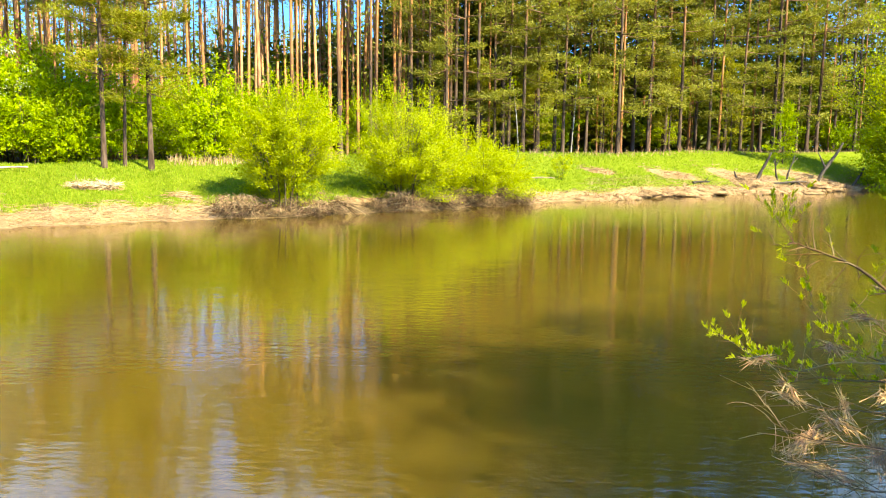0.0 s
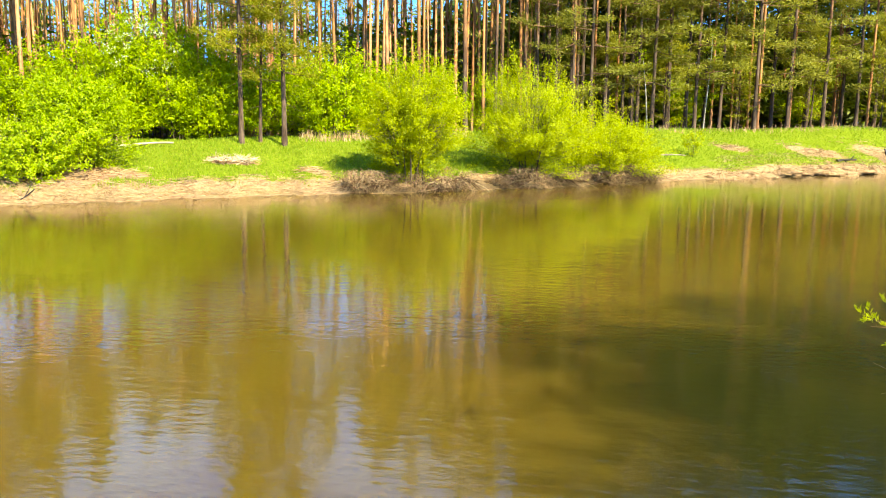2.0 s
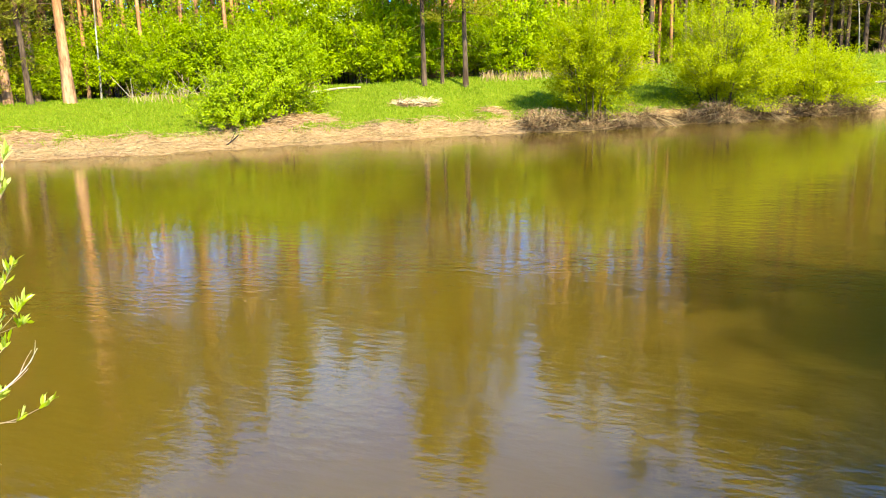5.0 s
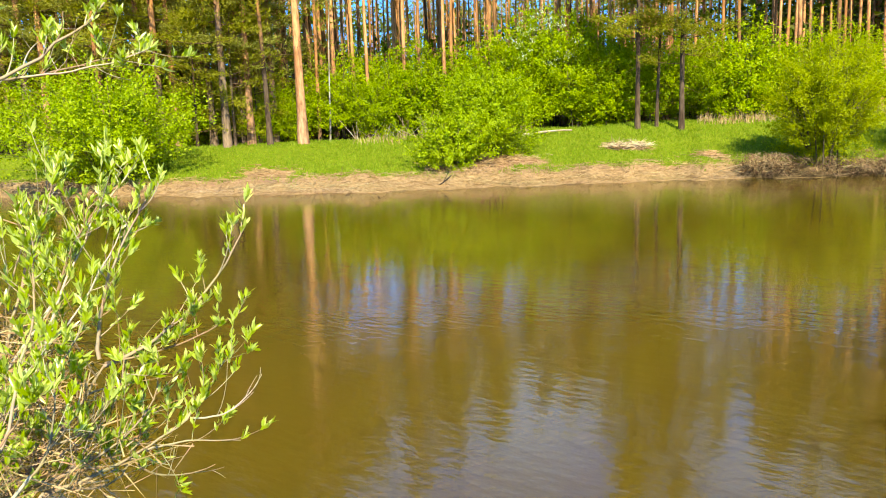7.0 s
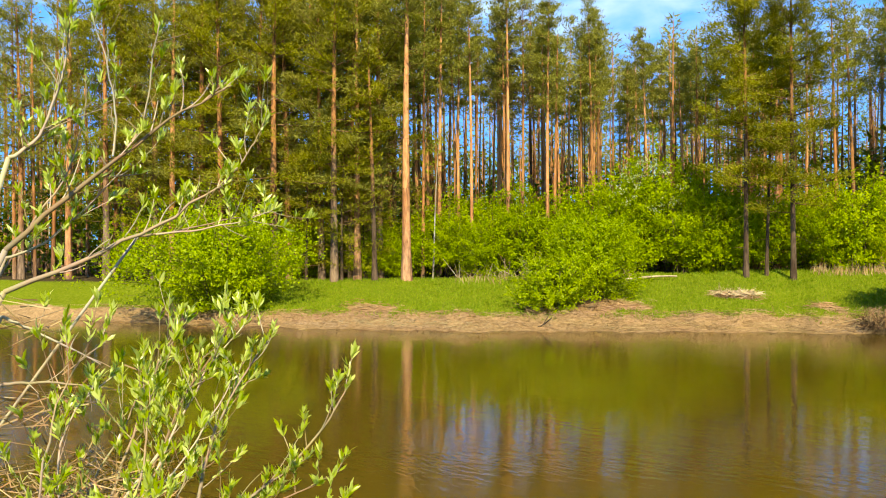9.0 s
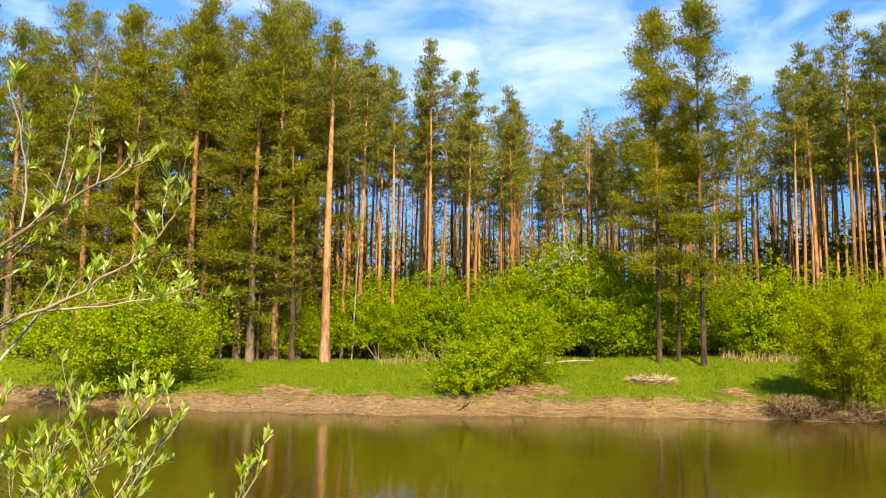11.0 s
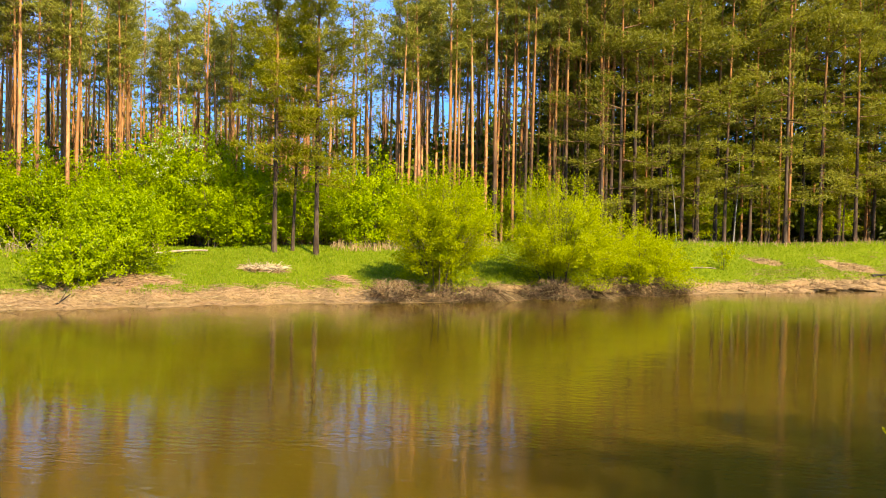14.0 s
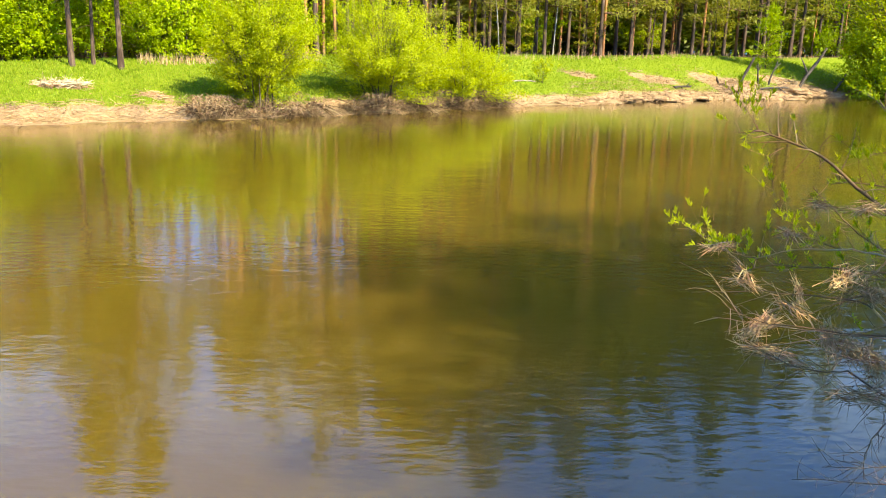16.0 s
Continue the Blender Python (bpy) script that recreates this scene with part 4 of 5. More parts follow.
put(tagged(bush("alder_bush", 8.4, 5.0, 72, LEAF_BRIGHT, stems=9, sprays=620, per=46, leaf=0.13, base_spread=0.8, low=0.01, ragged=0.16, waist=0.42, taper=0.05), "wide green bush at the water's edge", "bush"), 57.2, 37.9, 0)
put(tagged(bush("willow_bush", 4.6, 5.3, 81, LEAF_YELLOW, stems=14, sprays=600, per=95, leaf=0.074, low=0.02, base_spread=0.6, taper=0.42, waist=0.52, ragged=0.08), "round yellow-green willow bush at the waterline", "willow", "willows on the bank"), 9.1, 35.1, 0, dz=-0.1)
put(tagged(bush("willow_bush", 6.4, 4.8, 82, LEAF_YELLOW, stems=12, sprays=640, per=95, leaf=0.074, low=0.01, base_spread=0.9, ragged=0.2, taper=0.22, waist=0.45), "spreading yellow-green willow bush at the waterline", "willow", "willows on the bank"), 0.6, 38.8, 0, dz=-0.1)
put(tagged(bush("willow_bush", 6.2, 3.5, 83, LEAF_YELLOW, stems=11, sprays=470, per=90, leaf=0.074, low=0.03, base_spread=0.7, ragged=0.2, taper=0.15, waist=0.42), "low yellow-green willow bush at the waterline", "willow", "willows on the bank"), -4.9, 42.8, 0, dz=-0.1)
put(tagged(bush("alder_tree", 10.0, 15.0, 84, LEAF_YELLOW, stems=11, sprays=1150, per=40, leaf=0.20, base_spread=0.9, stem_r=0.10, ragged=0.2, low=0.0, waist=0.4), "tall light green tree leaning over the river bend", "tree"), -33.2, 73.5, 0)
put(tagged(bush("willow_sapling", 1.5, 1.7, 85, LEAF_YELLOW, stems=4, sprays=70, per=14, leaf=0.09, base_spread=0.1, stem_r=0.015), "young bright green sapling on the grass", "sapling"), -10.4, 50.5, 0)
low_pine = pine("young_pine_tree", 7.5, 0.09, 0.12, 2.3, 87, DARK_BARK, NEEDLE, tufts=8, needles=34, dead=4, step=0.55, droop=0.1, needle_len=0.20, pad=0.26)
put(tagged(low_pine, "young pine with low spreading boughs under the taller pines", "pine tree", "young pines"), 48.9, 42.4, 0)
for a, d, sz in ((51.4, 43.6, 0.9), (54.4, 45.2, 1.0), (47.3, 43.8, 0.75), (57.0, 47.0, 0.9), (60.5, 48.5, 1.0), (-4.6, 56.8, 0.8), (-8.4, 60.0, 0.9), (-13.2, 64.6, 0.85), (-17.6, 70.5, 1.0), (-21.6, 75.5, 1.0)):
    again(low_pine, a, d, 47 * a, sz)
put(tagged(bush("alder_bush", 8.5, 7.5, 89, LEAF_BRIGHT, stems=8, sprays=420, per=44, leaf=0.18, base_spread=0.8, low=0.0, ragged=0.2, waist=0.42, taper=0.05), "sunlit green alder hanging over the water at the bend", "bush"), -32.3, 71.5, 0, dz=-0.2)
young = pine("young_larch_tree", 4.7, 0.05, 0.06, 1.6, 86, BUSH_BARK, LEAF, tufts=9, needles=10, dead=0, step=0.27, needle_len=0.24)
put(tagged(young, "young pale green larch at the edge of the forest", "tree"), -24.9, 72.5, 0)
for a, d, h, tilt in ((42.4, 43.6, 8.0, 3.5), (-7.3, 56.5, 5.0, -3.0), (-11.0, 61.5, 7.0, 1.5)):
    b = pine("birch_tree", h, 0.055, 0.7, 0.8, int(400 + a), BIRCH_BARK, LEAF, tufts=6, needles=7, dead=5, needle_len=0.16)
    put(tagged(b, "thin pale-stemmed young birch at the forest edge", "birch tree", "thin birches"), a, d, 0, tilt=(0, tilt))

# a grove of our own bank, beside the camera, which shades the near water
grove = bush("alder_tree", 7.5, 13.8, 88, LEAF, stems=7, sprays=195, per=11, leaf=0.40, low=0.06, base_spread=0.5, stem_r=0.11, waist=0.55, ragged=0.06)
tagged(grove, "leafy alder of the near bank that shades the water", "tree", "near bank alders")
places = [(7.9, 0.2, 0.53), (10.2, 2.0, 0.85), (13.0, 2.0, 0.95), (16.0, 2.5, 0.95), (19.0, 4.0, 1.0), (22.5, 6.0, 1.0), (26.0, 7.0, 1.0), (30.0, 9.0, 1.05), (10.5, -1.6, 0.8), (14.0, -2.0, 0.95)]
for k, (x, y, sz) in enumerate(places):
    az, dist = math.degrees(math.atan2(-x, y)), math.hypot(x, y)
    if k:
        again(grove, az, dist, 60 * k, sz * 0.95)
    else:
        put(grove, az, dist, 0, sz * 0.95)


# ---- grass, straw and roots of the far bank ----
def scatter(r, n, az_from, az_to, d_from, d_to):
    """Random places on the far bank between two azimuths, at a distance inland."""
    a = np.radians(r.uniform(az_from, az_to, n))
    rr = shore_at(a) + r.uniform(d_from, d_to, n)
    return -rr * np.sin(a), rr * np.cos(a), a


def bare_at(x, y):
    m = np.zeros_like(x)
    for a, rr, size in BARE:
        px, py, _ = spot(a, rr)
        m += np.exp(-(((x - px) / size) ** 2 + ((y - py) / (0.62 * size)) ** 2) ** 1.5)
    return m


r = np.random.default_rng(31)
s = Shape()
for lo, hi, n in ((25, 62, 20000), (-8, 25, 17000), (-34, -8, 16000)):
    x, y, a = scatter(r, n, lo, hi, 1.1, 15)
    w = np.interp(a, AZ_R, EDGE) - np.interp(a, AZ_R, SHORE)
    d = np.hypot(x, y) - shore_at(a)
    keep = (d < w + 2.5) & (bare_at(x, y) < 0.45) & (r.random(n) < smooth((d - 0.8) / 1.3 + 0.3 * wobble(x, y, 1.7) + 0.15 * wobble(x, y, 0.7)))
    x, y = np.repeat(x[keep], 3), np.repeat(y[keep], 3)
    m = len(x)
    x, y = x + r.normal(size=m) * 0.06, y + r.normal(size=m) * 0.06
    dirs = np.column_stack([r.normal(size=m) * 0.4, r.normal(size=m) * 0.4, np.ones(m)])
    blades(s, np.column_stack([x, y, ground_z(x, y) - 0.02]), dirs, r.uniform(0.06, 0.20, m) * (1 + 0.4 * wobble(x, y, 2.0, 4)), 0.035, r)
tagged(new("grass", s.mesh("grass", GRASS)), "short fresh spring grass on the river bank", "grass", kind="stuff")

s = Shape()
for lo, hi, n, d0, d1 in ((-33, 66, 15000, 0.02, 1.8), (-30, -12, 3500, 0.1, 4.5)):
    x, y, a = scatter(r, n, lo, hi, d0, d1)
    keep = (r.random(n) < 0.22) | (np.abs(np.degrees(a) - 2.3) > 10.5)
    x, y = x[keep], y[keep]
    m = len(x)
    down = np.column_stack([-x, -y, np.zeros(m)])
    dirs = unit(down) * r.uniform(-0.2, 1.0, m)[:, None] + r.normal(size=(m, 3)) * np.array([0.7, 0.7, 0.10])
    blades(s, np.column_stack([x, y, ground_z(x, y) + r.uniform(0.01, 0.09, m)]), dirs, r.uniform(0.2, 0.7, m), 0.018, r)
for a, rr, size in BARE:
    px, py, _ = spot(a, rr)
    m = int(260 * size)
    x, y = px + r.normal(size=m) * size * 0.5, py + r.normal(size=m) * size * 0.32
    dirs = r.normal(size=(m, 3)) * np.array([1, 1, 0.15])
    blades(s, np.column_stack([x, y, ground_z(x, y) + r.uniform(0.02, 0.10, m)]), dirs, r.uniform(0.2, 0.6, m), 0.03, r)
# standing dry stalks along the foot of the hedge
for lo, hi, n in ((5, 17, 900), (28, 41, 300), (-30, -8, 500)):
    a = np.radians(r.uniform(lo, hi, n))
    rr = np.interp(a, AZ_R, EDGE) + r.uniform(-1.5, 0.8, n)
    x, y = -rr * np.sin(a), rr * np.cos(a)
    blades(s, np.column_stack([x, y, ground_z(x, y) - 0.03]), np.column_stack([r.normal(size=n) * 0.3, r.normal(size=n) * 0.3, np.ones(n)]), r.uniform(0.25, 0.6, n), 0.04, r)
tagged(new("dry_grass", s.mesh("dry_grass", STRAW)), "matted dry tan grass along the water's edge", "dry grass", kind="stuff")


def heap(az, dist, size, seed):
    """A low heap of raked dry grass: a rounded core with loose stalks all over it."""
    r = np.random.default_rng(seed)
    s = Shape()
    n = 600
    e = unit(r.normal(size=(n, 3)))
    e[:, 2] = np.abs(e[:, 2])
    p = e * np.array([size * 1.15, size * 0.75, size * 0.13])
    blades(s, p * r.uniform(0.6, 1.0, (n, 1)), r.normal(size=(n, 3)) * np.array([1, 0.8, 0.25]), r.uniform(0.25, 0.6, n), 0.035, r)
    ob = new("hay_heap", s.mesh("hay_heap", HAY))
    tagged(ob, "flat heap of dry hay lying on the grass", "hay heap")
    put(ob, az, dist, -az)


heap(21.6, 37.2, 1.15, 3)


def root_tangle(az, dist, width, seed):
    """Roots and hanging dead grass washed free under a willow at the waterline."""
    r = np.random.default_rng(seed)
    top = new("root_tangle")
    wood, hay = Shape(), Shape()
    for k in range(44):
        x0 = r.uniform(-0.5, 0.5) * width
        u = np.linspace(0, 1, 6)[:, None]
        a, c = np.array([x0, 0.5, r.uniform(0.25, 0.6)]), np.array([x0 + r.normal() * 0.7, -r.uniform(0.2, 0.9), r.uniform(-0.2, 0.3)])
        mid = (a + c) / 2 + np.array([r.normal() * 0.3, -0.2, r.uniform(-0.05, 0.3)])
        tube(wood, a * (1 - u) ** 2 + 2 * mid * u * (1 - u) + c * u * u, r.uniform(0.010, 0.030) * np.linspace(1, 0.4, 6), 4)
    n = 320
    a = np.column_stack([r.uniform(-0.55, 0.55, n) * width, r.uniform(-0.6, 0.5, n), r.uniform(0.0, 0.6, n)])
    sticks(wood, a, a + unit(r.normal(size=(n, 3)) * np.array([1.0, 0.7, 0.45])) * r.uniform(0.25, 0.8, (n, 1)), 0.011, 0.005)
    for k in range(2 + int(3 * width)):
        n = 50
        c = np.array([r.uniform(-0.5, 0.5) * width, r.uniform(-0.6, 0.3), r.uniform(0.22, 0.95)])
        blades(hay, c + r.normal(size=(n, 3)) * np.array([0.20, 0.14, 0.05]), np.column_stack([r.normal(size=n) * 0.6, -r.uniform(0, 0.8, n), -r.uniform(0.1, 1.0, n)]), r.uniform(0.25, 0.6, n), 0.024, r)
    part("root_mass", wood, ROOT, top, "tangled washed-out roots", smooth=True)
    part("hanging_grass", hay, SHADED_STRAW, top, "hanging dead grass")
    x, y, _ = spot(az, dist)
    top.matrix_basis = pose(x, y, 0.0, 0, 0, az)
    tagged(top, "tangle of exposed roots and dead grass at the waterline", "roots", "root tangles")


for a, d, w, k in ((9.6, 34.6, 3.4, 1), (6.4, 35.6, 1.6, 4), (1.6, 37.4, 2.6, 3), (-1.4, 38.9, 2.4, 5), (-4.6, 41.4, 2.6, 2), (-7.2, 43.4, 1.6, 7), (12.6, 34.2, 1.6, 6)):
    root_tangle(a, d, w, k)


def soil_clod(az, dist, width, height, seed):
    """A slumped lump of the eroded bank: uneven soil with stalks sticking out."""
    r = np.random.default_rng(seed)
    top = new("soil_clod")
    s = Shape()
    n, k = 11, 30
    el, an = np.meshgrid(np.linspace(0, 1.5, n), np.arange(k) * 2 * np.pi / k, indexing="ij")
    lump = 1 + 0.22 * np.sin(2 * an + seed + 2 * el) + 0.14 * np.sin(5 * an - 4 * el + 2 * seed) + 0.10 * np.sin(11 * an + 5 * el + 3 * seed) + 0.05 * r.normal(size=(n, k))
    v = np.stack([np.cos(el) * np.cos(an) * width / 2 * lump, np.cos(el) * np.sin(an) * width * 0.36 * lump, np.sin(el) * height * lump - 0.12], -1).reshape(-1, 3)
    i, j = np.arange(n - 1)[:, None] * k, np.arange(k)[None]
    s.add(v, None, np.stack([i + j, i + (j + 1) % k, i + k + (j + 1) % k, i + k + j], -1).reshape(-1, 4))
    part("soil", s, GROUND, top, smooth=True)
    h = Shape()
    m = 700
    a = v[r.integers(0, len(v), m)] + np.array([0, 0, 0.03])
    blades(h, a, r.normal(size=(m, 3)) * np.array([1, 1, 0.4]) - np.array([0, 0.3, 0.2]), r.uniform(0.2, 0.7, m), 0.028, r)
    part("stalk_cover", h, STRAW, top, "dry stalks")
    x, y, z = spot(az, dist)
    top.matrix_basis = pose(x, y, max(0.0, z), 0, 0, az)
    tagged(top, "slumped tan soil lump with dry stalks on the eroded bank", "soil", "bank clods")


r = np.random.default_rng(77)
for k, a in enumerate((-12.4, -14.2, -16.0, -17.5, -18.9, -20.0, -21.1, -22.0, -23.0, -23.9, -24.8, -25.8, -26.7, -27.6, -28.6, -22.6, -26.2)):
    d = float(shore_at(radians(a))) + (0.5 if k < 15 else 1.7) + r.uniform(-0.2, 0.4)
    soil_clod(a, d, r.uniform(2.4, 3.8), r.uniform(0.20, 0.34) + (0.16 if a < -18 else 0), 300 + k)


# ---- dead wood ----
def snag(name, az, dist, length, lean, turn, rad, seed, label, fork=0, wood=None):
    """A dead stem stuck in the bank, leaning, with a fork or stubs."""
    r = np.random.default_rng(seed)
    s = Shape()
    u = np.linspace(0, 1, 8)
    pts = np.column_stack([0.035 * length * np.sin(u * 3 + seed), 0.03 * length * np.sin(u * 5), u * length - 0.25])
    tube(s, pts, rad * (1.15 - 0.6 * u) * (1 + 0.12 * r.normal(size=8)), 7)
    for k in range(fork):
        b0 = pts[r.integers(3, 6)]
        d = np.array([r.choice([-1, 1]) * 0.6, r.normal() * 0.3, 0.7]) * length * r.uniform(0.2, 0.4)
        tube(s, b0 + d * np.linspace(0, 1, 4)[:, None], rad * np.array([0.6, 0.5, 0.35, 0.15]), 5)
    ob = new(name, s.mesh(name, wood or DEAD_WOOD, True))
    x, y, z = spot(az, dist)
    ob.matrix_basis = pose(x, y, z, 0, lean, turn)
    return tagged(ob, label, "dead wood")


snag("dead_stem", -23.4, 64.0, 2.5, 32, 20, 0.13, 1, "grey broken stem leaning over the eroded bank", 0)
snag("dead_stem", -22.2, 63.0, 1.0, -24, 10, 0.09, 2, "short dark stub sticking out of the bank", 0)
snag("dead_stem", -24.7, 65.0, 1.9, -14, 15, 0.08, 3, "forked grey dead stem on the bank", 2)
snag("dead_stem", -25.3, 66.0, 2.1, 12, 15, 0.07, 4, "forked grey dead stem on the bank", 1)
snag("dead_stem", -27.1, 68.0, 4.2, 32, 22, 0.15, 5, "long grey dead stem leaning over the bank", 1)
snag("dead_stem", -28.9, 70.0, 2.8, 35, 25, 0.12, 6, "grey dead stem leaning over the bank", 0)
for k, (a, d, ln, ang) in enumerate(((-22.8, 61.6, 2.0, 12), (-24.6, 63.6, 2.6, -20), (-26.6, 66.0, 3.0, 15), (-19.5, 57.8, 1.6, 8), (-28.5, 69.5, 2.4, -10), (-25.6, 64.6, 1.7, 40))):
    ob = snag("driftwood", a, d, ln, 84 + 6 * (k % 3), ang - a, 0.09, 20 + k, "driftwood trunk lying on the muddy bank", 2)
    ob.location.z += 0.10
ob = snag("fallen_log", 28.5, 41.3, 2.5, 89, 25.5, 0.075, 40, "pale fallen log lying in the grass", wood=PALE_WOOD)
ob.location.z += 0.08
ob = snag("fallen_log", -8.6, 48.6, 1.4, 88, -10, 0.05, 41, "pale fallen log lying in the grass", wood=PALE_WOOD)
ob.location.z += 0.05
snag("tree_stump", 30.9, 36.4, 0.75, 14, 0, 0.16, 42, "dark broken stump beside the bush", 1)
ob = snag("fallen_branch", 34.9, 31.9, 1.3, 62, -20, 0.035, 43, "bare fallen branch at the waterline", 1)


def brush_pile(az, dist, width, seed, n=40):
    r = np.random.default_rng(seed)
    s = Shape()
    a = np.column_stack([r.uniform(-0.5, 0.5, n) * width, r.normal(size=n) * 0.3, np.zeros(n) - 0.05])
    b = a + np.column_stack([r.normal(size=n) * 0.7, r.normal(size=n) * 0.3, r.uniform(0.3, 1.5, n)])
    sticks(s, a, b, 0.022, 0.008)
    ob = new("brush_pile", s.mesh("brush_pile", TWIG))
    put(ob, az, dist, az)
    tagged(ob, "pile of dry leaning branches at the forest edge", "brush pile")


brush_pile(38.6, 43.4, 3.2, 5)
brush_pile(35.4, 43.2, 1.2, 6, 26)


# ---- willows of our own bank, close to the camera ----
def by_eye(az, el, dist):
    """A place by azimuth, elevation and distance from eye height above the origin."""
    a, e = radians(az), radians(el)
    return np.array([-math.sin(a) * math.cos(e), math.cos(a) * math.cos(e), math.sin(e)]) * dist + np.array([0, 0, EYE_Z])


def fine_leaves(shape, base, direction, length, width, r):
    """Narrow willow leaves close by: lance-shaped blades, creased along the midrib and curling outwards."""
    m = len(base)
    d = unit(direction)
    side = unit(np.cross(d, unit(r.normal(size=(m, 3)))))
    nrm = np.cross(side, d)
    length, width = np.broadcast_to(length, m)[:, None], np.broadcast_to(width, m)[:, None]
    rows = [base]
    for t, w, curl in ((0.30, 0.82, 0.01), (0.62, 0.95, 0.05), (1.0, 0.0, 0.16)):
        c = base + d * length * t - nrm * length * curl
        if w:
            rows += [c + side * width * w / 2 + nrm * width * 0.16, c, c - side * width * w / 2 + nrm * width * 0.16]
        else:
            rows.append(c)
    v = np.stack(rows, 1).reshape(-1, 3)
    o = (np.arange(m) * 8)[:, None]
    tri = np.concatenate([o + np.array([t]) for t in ((0, 1, 2), (0, 2, 3), (4, 7, 5), (5, 7, 6))])
    quad = np.concatenate([o + np.array([q]) for q in ((1, 4, 5, 2), (2, 5, 6, 3))])
    shape.add(v, tri, quad)


def rosette(green, tip, d, count, leaf, r):
    """A shoot tip: narrow upright leaves fanning out from one point."""
    m = count
    base = tip - d * r.uniform(0, 1.0, m)[:, None] * leaf * 0.9
    dirs = d * 0.75 + unit(r.normal(size=(m, 3))) * 0.75 + np.array([0, 0, 0.6])
    fine_leaves(green, base, dirs, leaf * r.uniform(0.55, 1.15, m), leaf * r.uniform(0.19, 0.27, m), r)


def willow_limb(wood, green, a, mid, b, rad, r, leaf, twigs, leafy, twig_len, droop=0.0):
    """One limb from a past mid to b, a little crooked, with side twigs that end in leaf rosettes or stay bare."""
    k = 14
    u = np.linspace(0, 1, k)[:, None]
    c = 2 * mid - (a + b) / 2
    length = np.linalg.norm(b - a)
    kink = np.cumsum(r.normal(size=(k, 3)), axis=0) * 0.006 * length
    kink -= kink[-1] * u + kink[0] * (1 - u)
    path = a * (1 - u) ** 2 + 2 * c * u * (1 - u) + b * u * u + kink
    tube(wood, path, rad * np.linspace(0.85, 0.28, k), 6)
    for j in range(twigs):
        t = 0.08 + 0.9 * (j + r.random()) / twigs
        p = np.array([np.interp(t, u[:, 0], path[:, q]) for q in range(3)])
        d = unit(unit(b - a) * 0.6 + unit(r.normal(size=3)) * 0.8 + np.array([0, 0, 0.35 - droop]))
        ln = twig_len * r.uniform(0.35, 1.0)
        v = np.linspace(0, 1, 6)[:, None]
        bend = r.normal(size=3) * 0.22 + np.array([0, 0, 0.2 - droop])
        q = p + d * ln * v + bend * ln * v * v
        tube(wood, q, max(0.0011, rad * 0.28) * np.linspace(1, 0.45, 6), 4)
        if r.random() < leafy:
            dd = unit(q[-1] - q[-2])
            rosette(green, q[-1], dd, r.integers(11, 17), leaf, r)
            for w in range(r.integers(1, 4)):
                side = unit(dd + 0.8 * unit(r.normal(size=3)) + np.array([0, 0, 0.4]))
                rosette(green, q[r.integers(1, 5)] + side * 0.012, side, r.integers(4, 7), leaf * 0.85, r)
        elif r.random() < 0.5:
            side = unit(d + unit(r.normal(size=3)))
            w = q[3] + side * ln * 0.5 * v + r.normal(size=3) * 0.12 * ln * v * v
            tube(wood, w, max(0.0009, rad * 0.18) * np.linspace(1, 0.5, 6), 3)
    if leafy > 0.3:
        rosette(green, path[-1], unit(path[-1] - path[-2]), 8, leaf, r)


def stem_to(wood, foot, a, rad, r, sag):
    """The hidden part of a limb, from the foot of the bush to where it comes into the light."""
    low = foot + r.normal(size=3) * np.array([0.12, 0.12, 0.03])
    u = np.linspace(0, 1, 8)[:, None]
    tube(wood, low * (1 - u) ** 2 + 2 * ((low + a) / 2 + sag) * u * (1 - u) + a * u * u, rad * np.linspace(1.1, 0.9, 8), 6)


